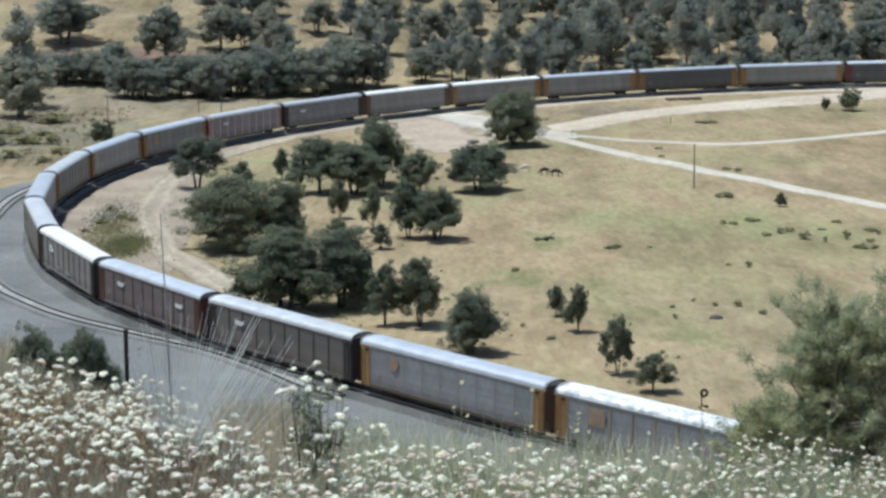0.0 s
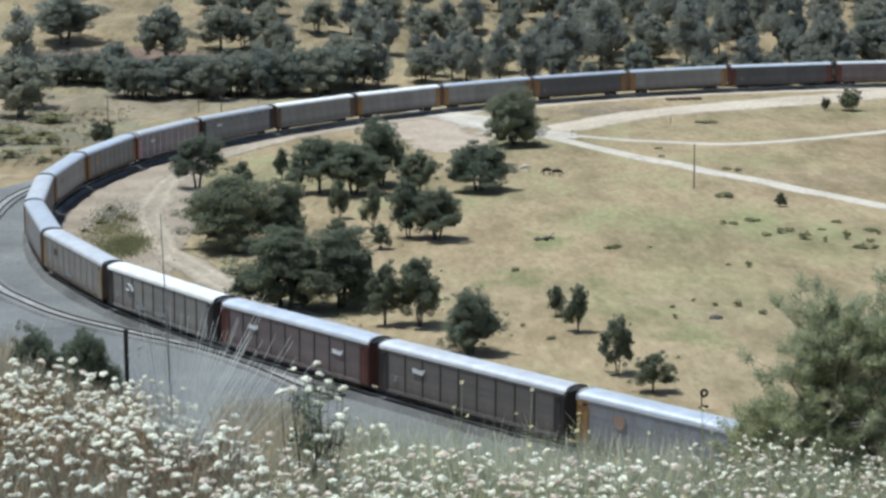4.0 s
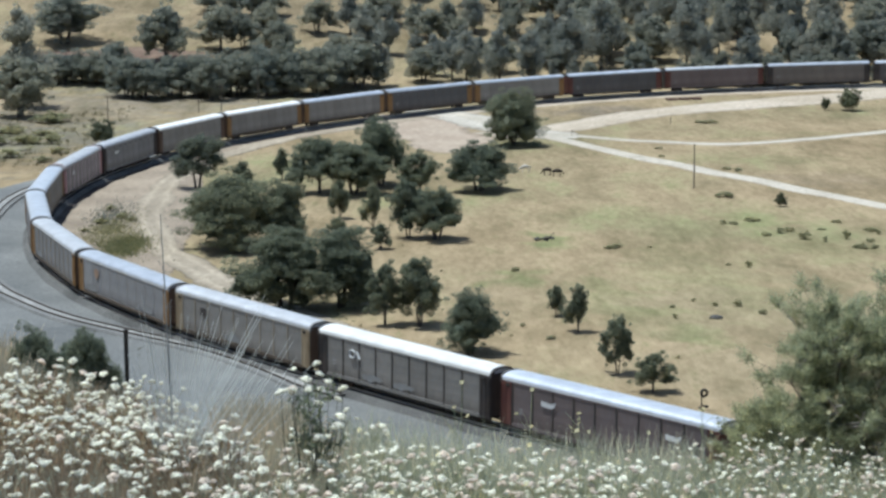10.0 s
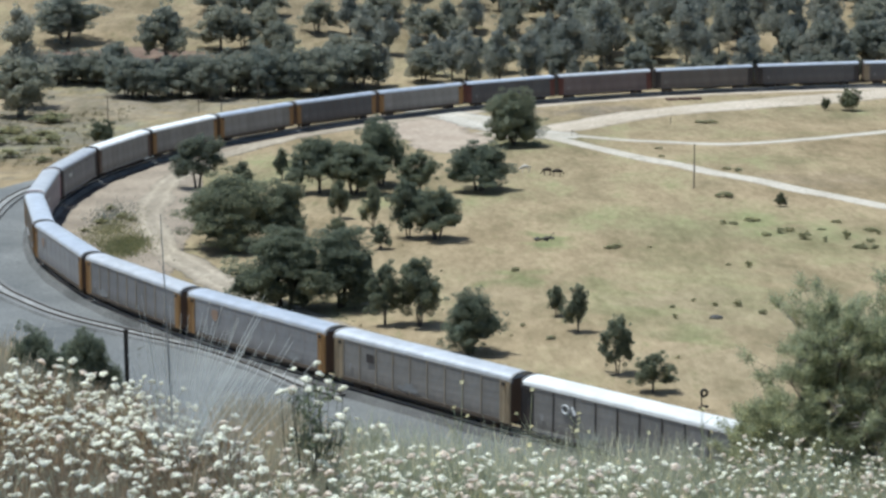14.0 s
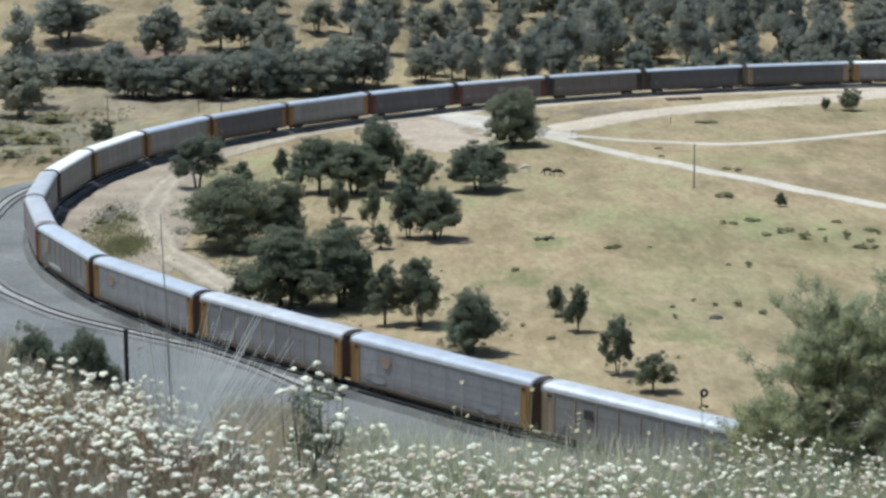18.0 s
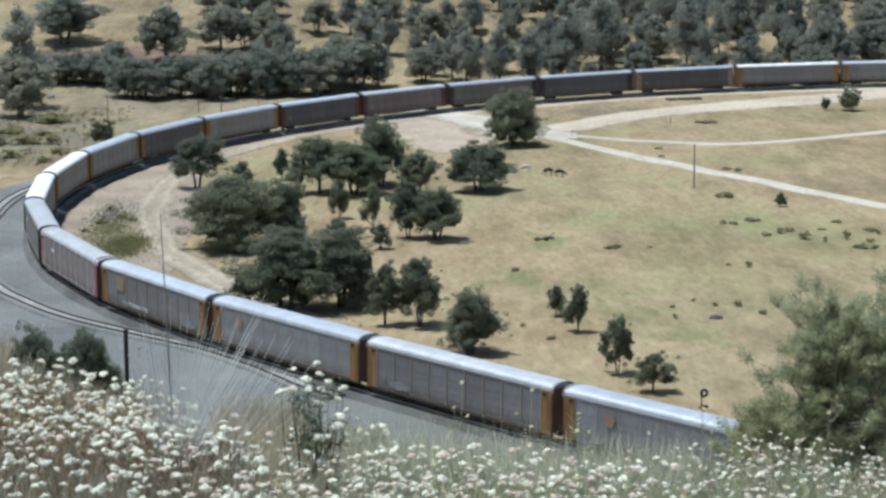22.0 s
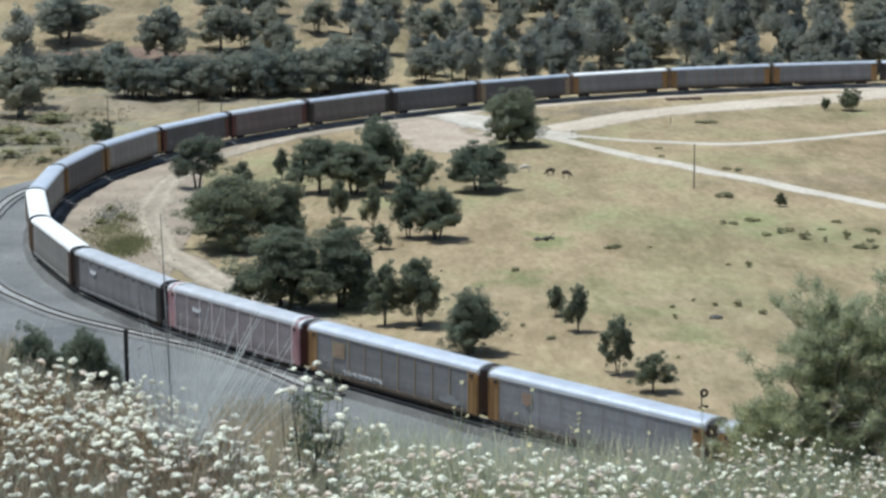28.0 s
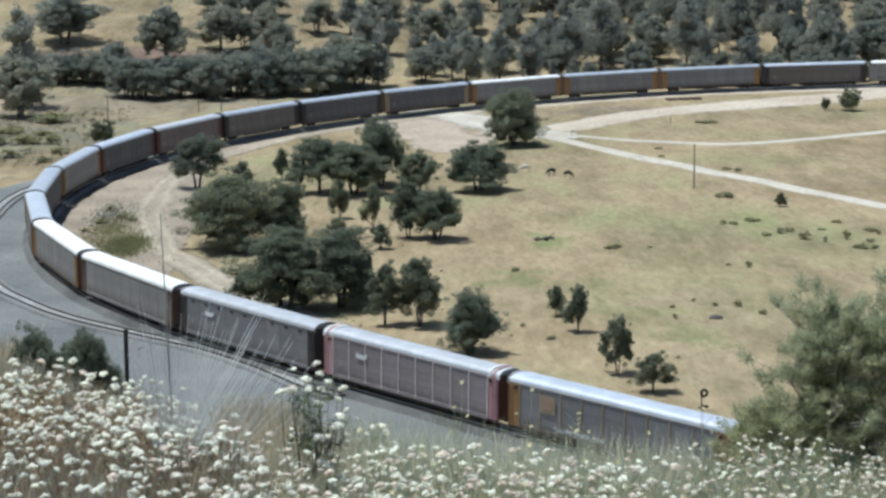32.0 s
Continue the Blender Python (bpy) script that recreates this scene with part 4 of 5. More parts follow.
def tree_meshes(kind, seed, n_clumps, per, leaf, material, single=False, core=True):
    rng = random.Random(seed)
    boughs = crown_boughs(rng, kind)
    cl = crown_clumps(rng, boughs, n_clumps)
    v, f = leaf_cloud(cl, per, leaf, seed, up=0.45 if single else 0.55, calm=1.7 if single else 0.95, single=single)
    # the dense leafy inside of each bough
    for c, r in boughs if core else []:
        bm = bmesh.new()
        bmesh.ops.create_icosphere(bm, subdivisions=2, radius=1.0)
        k = len(v)
        for q in bm.verts:
            s = 0.54 * (1 + 0.5 * noise.noise(q.co * 2.0 + c * 9) + 0.25 * noise.noise(q.co * 5.0 + c * 7))
            v.append((c.x + q.co.x * r.x * s, c.y + q.co.y * r.y * s, c.z + q.co.z * r.z * s))
        f.extend(tuple(k + q.index for q in face.verts) for face in bm.faces)
        bm.free()
    crown = mesh_of("crown", v, f)
    crown.materials.append(material)

    def fn(bm):
        r0 = 0.024 if kind != "shrub" else 0.014
        stems = 1 if kind in ("pine", "shrub") else 2 + (seed % 3 == 0)
        thick = r0 / math.sqrt(stems) * 1.1
        a0 = rng.uniform(0, 6.28)
        for i in range(stems):
            a = a0 + i * 6.28 / stems
            lean = 0.0 if stems == 1 else rng.uniform(0.04, 0.09)
            foot = Vector((math.cos(a), math.sin(a), 0)) * lean * 0.4
            fork = Vector((math.cos(a) * lean, math.sin(a) * lean, rng.uniform(0.2, 0.3)))
            rod(bm, foot - Vector((0, 0, 0.05)), foot.lerp(fork, 0.5), thick * 1.3, thick, 8)
            rod(bm, foot.lerp(fork, 0.5), fork, thick, thick * 0.85, 8)
            for c, r in boughs[i::stems]:
                mid = fork.lerp(c, 0.5) + Vector((0, 0, -0.02))
                rod(bm, fork, mid, thick * 0.6, thick * 0.4, 6)
                rod(bm, mid, c, thick * 0.4, thick * 0.18, 5)
        for i in range(0, n_clumps, 5):
            rod(bm, boughs[i % len(boughs)][0], cl[i][0], 0.004, 0.0015, 4)
    trunk = bm_mesh("trunk", fn)
    trunk.materials.append(M_BARK)
    return trunk, crown


M_SAGE = leaves("sage_leaves", (0.36, 0.36, 0.21), 0.3, 0.5)
TREE_KINDS = {
    "oak": [tree_meshes("oak", 11 + i, 260, 26000, 0.0105, M_OAK) for i in range(6)],
    "open": [tree_meshes("open", 131 + i, 230, 26000, 0.0115, M_OAK) for i in range(4)],
    "thin": [tree_meshes("thin", 31 + i, 150, 18000, 0.016, M_OAK) for i in range(5)],
    "grey": [tree_meshes("grey", 51 + i, 150, 16000, 0.014, M_FEATHER) for i in range(2)],
    "shrub": [tree_meshes("shrub", 61 + i, 60, 8000, 0.024, M_SHRUB) for i in range(3)],
    # far, row and farpale crowns wear the leaf colours paled for haze
    "far": [tree_meshes("far", 71 + i, 120, 14000, 0.019, M_OAK_HAZED, True) for i in range(7)],
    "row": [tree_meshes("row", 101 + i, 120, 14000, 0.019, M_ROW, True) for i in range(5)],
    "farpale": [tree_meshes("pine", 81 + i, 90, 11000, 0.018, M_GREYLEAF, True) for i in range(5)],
    "sage": [tree_meshes("shrub", 91 + i, 26, 2600, 0.05, M_SAGE, core=False) for i in range(4)],
}
TREE_COUNT = [0]


def tree(kind, x, y, height, width, label, name="oak_tree", group="", pick=None, turn=None):
    i = TREE_COUNT[0]
    TREE_COUNT[0] += 1
    variants = TREE_KINDS[kind]
    trunk, crown = variants[(i if pick is None else pick) % len(variants)]
    root = empty(name)
    part("trunk", trunk, None, root)
    part("crown", crown, None, root)
    root.matrix_world = (Matrix.Translation((x, y, gz(x, y) - 0.15)) @ Matrix.Rotation(i * 2.399 if turn is None else turn, 4, "Z")
                         @ Matrix.Diagonal((width * 1.17, width * 1.17, height * 1.05, 1)))
    tagged(root, label, "tree" if kind not in ("shrub", "sage") else "shrub", group)
    return root


OAK = "dark green live oak on dry grass inside the loop"
SMALL = "small open-crowned oak on dry grass"
tree("oak", 14.7, 425.2, 12.2, 14.0, "large dark live oak beside the gravel crossing", group="oaks inside the loop", pick=1)
for x, y, h, w in [(6.7, 359.2, 8.9, 12.7), (-11.3, 366.3, 13.0, 10.9), (-22.1, 358.7, 10.5, 10.7), (-15.9, 356.2, 9.7, 11.3), (-1.0, 307.4, 8.2, 8.6)]:
    tree("open", x, y, h, w * 1.1, OAK, group="oaks inside the loop")
for x, y, h, w in [(-31.9, 302.0, 11.3, 17.0), (-24.6, 308.0, 9.5, 8.3), (-20.5, 256.6, 10.9, 14.4), (-13.3, 258.1, 10.8, 13.2), (3.1, 231.2, 7.5, 7.9)]:
    tree("oak", x, y, h, w, "broad dense dark green live oak", group="oaks inside the loop")
for x, y, h, w in [(-4.5, 353.6, 7.9, 9.8), (-16.9, 328.3, 6.2, 3.6), (-11.1, 318.1, 7.0, 4.1), (-9.4, 299.3, 4.1, 3.6), (-16.4, 307.5, 3.5, 3.8), (-7.3, 247.0, 8.0, 4.8), (-3.0, 246.9, 8.4, 6.1),
                   (16.5, 241.9, 5.9, 3.8), (14.4, 251.5, 4.2, 2.6), (19.5, 221.1, 6.5, 4.1), (22.6, 212.4, 4.5, 4.6), (-36.3, 363.3, 5.0, 3.7), (-30.1, 374.4, 6.1, 3.6), (-5.4, 309.4, 9.4, 6.0)]:
    tree("thin", x, y, h, w, SMALL, group="small oaks")
tree("grey", -44.7, 364.3, 10.0, 9.7, "grey-green feathery tree beside the dirt road", "grey_tree")
for x, y, h, w in [(98.9, 488.2, 5.4, 6.3), (93.1, 488.7, 3.2, 2.5), (57.6, 340.4, 2.5, 2.3), (-73.2, 430.8, 5.4, 5.9)]:
    tree("shrub", x, y, h, w, "round dark shrub standing alone in dry grass", "shrub")
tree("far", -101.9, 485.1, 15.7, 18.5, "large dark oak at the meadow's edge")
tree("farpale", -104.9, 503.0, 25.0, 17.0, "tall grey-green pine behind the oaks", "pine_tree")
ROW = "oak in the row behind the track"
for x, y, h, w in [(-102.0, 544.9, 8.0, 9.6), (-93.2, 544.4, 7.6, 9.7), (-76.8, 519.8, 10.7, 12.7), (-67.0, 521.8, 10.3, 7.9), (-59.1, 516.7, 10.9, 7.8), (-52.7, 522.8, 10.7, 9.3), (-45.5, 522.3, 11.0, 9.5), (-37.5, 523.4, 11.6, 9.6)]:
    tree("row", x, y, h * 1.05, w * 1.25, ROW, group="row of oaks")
HILLOAK = "green oak on the golden hillside, leaf colour paled for haze"
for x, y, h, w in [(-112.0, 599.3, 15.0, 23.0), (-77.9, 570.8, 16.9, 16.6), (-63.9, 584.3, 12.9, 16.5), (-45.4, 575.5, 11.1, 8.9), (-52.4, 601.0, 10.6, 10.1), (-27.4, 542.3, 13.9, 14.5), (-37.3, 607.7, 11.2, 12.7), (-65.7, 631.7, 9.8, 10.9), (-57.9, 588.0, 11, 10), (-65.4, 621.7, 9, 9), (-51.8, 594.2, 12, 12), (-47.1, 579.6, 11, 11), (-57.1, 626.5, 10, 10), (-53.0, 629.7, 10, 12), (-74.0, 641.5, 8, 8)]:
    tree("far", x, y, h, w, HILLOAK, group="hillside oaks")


GLADES = [(13, 602), (17, 591), (51, 619), (60, 611), (88, 577), (28, 620), (-14, 611), (37, 581), (121, 620), (-6, 590), (-18, 566), (4, 572), (22, 566), (-2, 640), (30, 600), (-22, 600)]


def woods(x0, x1, y0, y1, n, seed, hmin, hmax, gap):
    """Loose woodland on the far slope."""
    rng = random.Random(seed)
    got = []
    tries = 0
    while len(got) < n and tries < n * 30:
        tries += 1
        x, y = rng.uniform(x0, x1), rng.uniform(y0, y1)
        if any((x - a) ** 2 + (y - b) ** 2 < gap * gap for a, b in got):
            continue
        if any(abs(x - a) < 6 and -24 < y - b < 4 for a, b in GLADES):
            continue
        got.append((x, y))
        h = rng.uniform(hmin, hmax)
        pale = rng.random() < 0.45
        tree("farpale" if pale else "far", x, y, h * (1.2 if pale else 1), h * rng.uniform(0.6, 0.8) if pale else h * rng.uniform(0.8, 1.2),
             "grey-green foothill pine in the woods" if pale else "oak in the hillside woods, leaf colour paled for haze", "pine_tree" if pale else "oak_tree", "hillside woods")


woods(-24, 32, 538, 610, 24, 5, 8, 13, 8)
woods(25, 185, 546, 665, 100, 6, 10, 17, 9)
woods(-30, 60, 605, 690, 26, 7, 10, 15, 10)
woods(12, 190, 541, 550, 46, 8, 4, 9, 3)
for x, y, h, w in [(-106.9, 546.5, 8, 11), (-80, 521, 9.5, 9), (-97.6, 546.0, 8, 10), (-82, 524, 10, 11), (-71, 526, 10, 10), (-63, 526, 11, 10), (-56, 528, 11, 10), (-41, 528, 12, 11), (-33, 524, 12, 11), (-89.0, 544.9, 7, 9), (-30, 530, 12, 12), (-22, 536, 12, 13), (-48, 534, 11, 12), (-62, 533, 9, 11), (-90, 555, 9, 12)]:
    tree("row", x, y, h * 1.05, w * 1.25, ROW, group="row of oaks")


# ---- the slope at the camera's feet ----
def head_mesh(seed, material):
    """A domed flower head of many small florets."""
    rng = random.Random(seed)

    def fn(bm):
        for k in range(9):
            a = k * 2.4
            r = 0.0145 * math.sqrt(k / 9)
            bmesh.ops.create_icosphere(bm, subdivisions=1, radius=rng.uniform(0.006, 0.0088),
                                       matrix=Matrix.Translation((r * math.cos(a), r * math.sin(a), 0.010 - 0.5 * r + rng.uniform(-0.002, 0.002))))
    me = bm_mesh("flower_head", fn)
    me.materials.append(material)
    return me


HEADS = [head_mesh(i, M_PETAL if i < 4 else M_PINK) for i in range(6)]


def stem_strip(verts, faces, p, q, w, rng):
    """A thin three-sided stem."""
    p, q = Vector(p), Vector(q)
    d = (q - p).normalized()
    u = d.orthogonal().normalized()
    v = d.cross(u)
    k = len(verts)
    for c, s in ((p, 1.0), (q, 0.6)):
        for a in (0.0, 2.094, 4.189):
            verts.append(tuple(c + (u * math.cos(a) + v * math.sin(a)) * w * s))
    faces.extend(((k, k + 1, k + 4, k + 3), (k + 1, k + 2, k + 5, k + 4), (k + 2, k, k + 3, k + 5)))


def buckwheat(seed, n, height, radius, size, pink, stem_mat, name="buckwheat_plant", leaf_mat=None, foot=0.25):
    """A wild buckwheat: a fan of stems, small leaves below, a domed head on each stem."""
    rng = random.Random(seed)
    root = empty(name)
    v, f = [], []
    tips = []
    for _ in range(n):
        a, q = rng.uniform(0, 2 * math.pi), math.sqrt(rng.random())
        tip = Vector((math.cos(a) * q * radius, math.sin(a) * q * radius, height * rng.uniform(0.55, 1.05) * (1 - 0.28 * q * q)))
        base = Vector((tip.x * foot, tip.y * foot, -0.03))
        bend = base.lerp(tip, 0.55) + Vector((rng.uniform(-0.03, 0.03), rng.uniform(-0.03, 0.03), 0.03))
        stem_strip(v, f, base, bend, 0.0035, rng)
        stem_strip(v, f, bend, tip, 0.0026, rng)
        tips.append(tip)
        for _ in range(2):
            side = bend.lerp(tip, rng.uniform(0.0, 0.7))
            end = side + Vector((rng.uniform(-0.06, 0.06), rng.uniform(-0.06, 0.06), rng.uniform(0.04, 0.10)))
            stem_strip(v, f, side, end, 0.002, rng)
    st = part("undergrowth", mesh_of("undergrowth", v, f), stem_mat, root)
    st["kind"] = "stuff"
    clumps = [((t.x * 0.6, t.y * 0.6, t.z * rng.uniform(0.15, 0.7)), (0.07, 0.07, 0.08)) for t in tips]
    lv, lf = leaf_cloud(clumps, 3200, 0.014, seed, 0.35, 0.8)
    lf_ob = part("foliage", mesh_of("foliage", lv, lf), leaf_mat or (M_STEM if stem_mat is M_STEM and seed % 2 else M_GREENSTEM), root)
    lf_ob["kind"] = "stuff"
    for t in tips:
        h = part("flower_head", HEADS[rng.randrange(4) if rng.random() > pink else 4 + rng.randrange(2)], None, root)
        s = size * rng.uniform(0.7, 1.25)
        h.matrix_basis = Matrix.Translation(t) @ Euler((rng.uniform(-0.5, 0.5), rng.uniform(-0.5, 0.5), rng.uniform(0, 6))).to_matrix().to_4x4() @ Matrix.Diagonal((s, s, s * 0.85, 1))
    return root


def scatter_plants(protos, spots, label, group, seed):
    rng = random.Random(seed)
    for i, (x, y) in enumerate(spots):
        p = protos[i % len(protos)]
        s = rng.uniform(0.85, 1.15)
        m = pose(x, y, gz(x, y) - 0.02, 0, 0, rng.uniform(0, 360)) @ Matrix.Diagonal((s, s, s, 1))
        if i < len(protos):
            ob = p
            p.matrix_world = m
        else:
            ob = copy_thing(p, m)
            ob.matrix_basis = m
        tagged(ob, label, "flower", group)


def fan(seed, n, y0, y1, a0, a1, gap):
    """Plan points between two distances and two bearings (x over y) from the stand."""
    rng = random.Random(seed)
    out, tries = [], 0
    while len(out) < n and tries < 6000:
        tries += 1
        y = rng.uniform(y0, y1)
        x = y * rng.uniform(a0, a1)
        if all((x - c) ** 2 + (y - d) ** 2 > gap * gap for c, d in out):
            out.append((x, y))
    return out


M_GREENDARK = leaves("dull_green_leaves", (0.24, 0.27, 0.17), 0.4, 0.4)
scatter_plants([buckwheat(100 + i, 20, 0.44, 0.32, 1.32, 0.08, M_STEM) for i in range(5)], fan(3, 27, 10.1, 12.9, -0.245, -0.148, 0.34) + fan(36, 6, 9.4, 10.6, -0.15, -0.11, 0.36) + fan(33, 7, 8.0, 9.9, -0.23, -0.10, 0.55),
               "white-flowered wild buckwheat with brown stems on the slope", "white buckwheat", 1)
scatter_plants([buckwheat(120 + i, 20, 0.33, 0.30, 1.25, 0.25, M_GREENSTEM) for i in range(4)], fan(4, 46, 7.0, 10.8, -0.12, 0.10, 0.32) + fan(44, 24, 6.6, 8.8, -0.12, 0.06, 0.28) + fan(45, 20, 7.2, 9.6, -0.12, -0.01, 0.24) + fan(46, 12, 7.3, 8.9, -0.09, -0.04, 0.22) + fan(47, 10, 10.2, 11.8, -0.05, 0.11, 0.5),
               "sparse buckwheat with small white flower heads", "sparse buckwheat", 2)
scatter_plants([buckwheat(140 + i, 34, 0.36, 0.32, 0.85, 0.5, M_GREENSTEM) for i in range(4)], fan(5, 24, 8.2, 12.2, 0.125, 0.25, 0.4),
               "bushy buckwheat with faded pinkish flower heads", "pinkish buckwheat", 3)
tall = buckwheat(160, 28, 0.92, 0.21, 1.35, 0.05, M_DARKSTEM, leaf_mat=M_GREENSTEM, foot=0.3)
tl = random.Random(77)
v, f = leaf_cloud([((tl.gauss(0, 0.05), tl.gauss(0, 0.05), tl.uniform(0.42, 0.72)), (0.07, 0.07, 0.09)) for _ in range(14)], 7000, 0.016, 78, 0.4, 0.6)
part("leaves", mesh_of("leaves", v, f), M_GREENDARK, tall)["kind"] = "stuff"
tall.matrix_world = pose(-0.655, 9.7, gz(-0.655, 9.7) - 0.02)
tagged(tall, "tall dark-stemmed buckwheat with white flower heads", "flower")


M_PALEGREEN = leaves("pale_green_stems", (0.68, 0.71, 0.56), 0.3, 0.5)


def blades(spots, height, width, material, name, label, category, seed, lean=0.35, per=1):
    """Upright narrow blades, one mesh."""
    rng = random.Random(seed)
    v, f = [], []
    zs = ground_z([p[0] for p in spots], [p[1] for p in spots]) - 0.02
    for (x, y), z in zip(spots, zs.tolist()):
        for _ in range(per):
            h = height * rng.uniform(0.5, 1.25)
            a = rng.uniform(0, 2 * math.pi)
            bx, by = x + rng.uniform(-0.5, 0.5) * height * 0.5, y + rng.uniform(-0.5, 0.5) * height * 0.5
            tx, ty = bx + rng.uniform(-lean, lean) * h, by + rng.uniform(-lean, lean) * h
            wx, wy = math.cos(a) * width, math.sin(a) * width
            k = len(v)
            v += [(bx - wx, by - wy, z), (bx + wx, by + wy, z), ((bx + tx) / 2 + wx * 0.8, (by + ty) / 2 + wy * 0.8, z + h * 0.6), ((bx + tx) / 2 - wx * 0.8, (by + ty) / 2 - wy * 0.8, z + h * 0.6), (tx, ty, z + h)]
            f += [(k, k + 1, k + 2, k + 3), (k + 3, k + 2, k + 4)]
    ob = part(name, mesh_of(name, v, f), material)
    return tagged(ob, label, category, kind="stuff")


def near_spots(seed, n, y0, y1, a0=-0.26, a1=0.26):
    rng = random.Random(seed)
    out = []
    for _ in range(n):
        y = y0 + (y1 - y0) * rng.random()
        out.append((y * rng.uniform(a0, a1), y))
    return out


blades(near_spots(8, 3600, 6.0, 12.5, -0.26, -0.02), 0.20, 0.0035, M_STRAW, "dry_grass", "dry straw-coloured grass between the flowers", "grass", 8, per=2)
blades(near_spots(9, 6000, 6.0, 10.5, -0.26, -0.09), 0.27, 0.004, M_STEM, "brown_weeds", "brown dry weeds among the buckwheat", "grass", 9, per=2)
blades(near_spots(10, 6500, 6.0, 11.5, -0.10, 0.26), 0.24, 0.004, M_GREENSTEM, "green_weeds", "thin green weeds on the slope", "grass", 10, per=2)
blades(near_spots(12, 1900, 10.4, 13.0, -0.055, 0.13), 0.30, 0.0022, M_PALEGREEN, "tall_weeds", "tall pale green weeds above the flowers", "grass", 12, per=2)
blades(near_spots(13, 900, 9.0, 12.0, -0.14, -0.05), 0.34, 0.003, M_STRAW, "tall_straw", "tall dry grass among sparse flowers", "grass", 13, per=2)
blades(near_spots(15, 1800, 33.0, 37.0, -0.25, -0.155), 0.95, 0.014, M_STRAW, "tan_grass", "tall tan grass round the dark shrubs", "grass", 15, per=2)
blades(near_spots(21, 1500, 6.4, 10.0, -0.26, -0.09), 0.26, 0.004, M_GREENSTEM, "green_weeds", "thin green weeds among the brown ones", "grass", 21, per=2)
blades(near_spots(16, 700, 12.4, 14.0, -0.112, -0.075), 0.30, 0.004, M_STRAW, "straw_patch", "pale dry grass at the edge of the slope", "grass", 16, per=2)
blades(near_spots(17, 900, 34.0, 36.5, -0.178, -0.158), 0.62, 0.012, M_STRAW, "straw_patch", "pale dry grass beside the dark shrubs", "grass", 17, per=2)
blades(near_spots(18, 900, 36.0, 38.5, -0.232, -0.205), 1.35, 0.013, M_STRAW, "straw_patch", "tall dry grass on the slope", "grass", 18, per=2)
blades(near_spots(11, 9000, 18.0, 40.0, -0.26, -0.14), 0.15, 0.010, M_STRAW, "slope_grass", "dry golden grass down the slope", "grass", 11, per=2)


def mustard(x, y, h, seed):
    rng = random.Random(seed)
    root = empty("mustard_stalk")
    v, f = [], []
    tip = Vector((rng.uniform(-0.05, 0.05), 0, h))
    stem_strip(v, f, (0, 0, -0.03), tip, 0.003, rng)
    ends = [tip]
    for k in range(3):
        b = tip * rng.uniform(0.5, 0.9)
        e = b + Vector((rng.uniform(-0.09, 0.09), rng.uniform(-0.05, 0.05), rng.uniform(0.05, 0.12)))
        stem_strip(v, f, b, e, 0.002, rng)
        ends.append(e)
    part("stem", mesh_of("stem", v, f), M_GREENSTEM, root)
    for e in ends[:rng.choice((1, 2, 3))]:
        fl = part("flower", YELLOW_HEAD, None, root)
        fl.matrix_basis = Matrix.Translation(e) @ Euler((rng.uniform(-0.9, 0.9), rng.uniform(-0.9, 0.9), rng.uniform(0, 6))).to_matrix().to_4x4() @ Matrix.Diagonal((0.72, 0.72, 0.72, 1))
    root.matrix_world = pose(x, y, gz(x, y))
    return tagged(root, "thin green stalk with small yellow flowers", "flower", "yellow flowers")


def yellow_head():
    v, f = [], []
    for k in range(4):
        a = k * math.pi / 2
        c, s = math.cos(a), math.sin(a)
        v += [(0, 0, 0.002), (0.012 * c - 0.008 * s, 0.012 * s + 0.008 * c, 0.008), (0.022 * c, 0.022 * s, 0.004), (0.012 * c + 0.008 * s, 0.012 * s - 0.008 * c, 0.008)]
        f.append((4 * k, 4 * k + 3, 4 * k + 2, 4 * k + 1))
    me = mesh_of("yellow_head", v, f)
    me.materials.append(M_YELLOW)
    return me


YELLOW_HEAD = yellow_head()
for i, (x, y) in enumerate(fan(21, 24, 8.0, 11.5, -0.05, 0.2, 0.3)):
    mustard(x, y, 0.46 + 0.28 * ((i * 37) % 10) / 10, 300 + i)


M_STALK = bark("dry_stalk", (0.36, 0.35, 0.34))


def dry_stalk(x, y, top, r, lean, label, head=False):
    """A tall dry stem, with stubs where side twigs broke off."""
    bm = bmesh.new()
    rod(bm, (0, 0, -0.05), (lean * 0.5, 0, top * 0.5), r, r * 0.75, 6)
    rod(bm, (lean * 0.5, 0, top * 0.5), (lean, 0, top), r * 0.75, r * 0.35, 6)
    for k in range(5):
        z = top * (0.25 + 0.14 * k)
        rod(bm, (lean * z / top, 0, z), (lean * z / top + (0.03 if k % 2 else -0.03), 0.01, z + 0.05), r * 0.4, r * 0.2, 5)
    root = part("dry_stalk", bm, M_STALK)
    root.matrix_world = pose(x, y, gz(x, y))
    if head:
        hv, hf = leaf_cloud([((lean, 0, top), (0.03, 0.03, 0.05))], 60000, 0.02, 5, 0.3, 0.5)
        part("seed_head", mesh_of("seed_head", hv, hf), M_STRAW, root, "fluffy tan seed head")
    return tagged(root, label, "plant stalk")


dry_stalk(-1.40, 10.2, 1.50, 0.0065, -0.045, "tall slender grey dry stalk above the flowers")
dry_stalk(0.36, 7.2, 0.50, 0.006, 0.0, "dark dry stalk with a tan seed head", True)
dry_stalk(0.46, 7.3, 0.42, 0.004, -0.01, "short dark dry stalk")


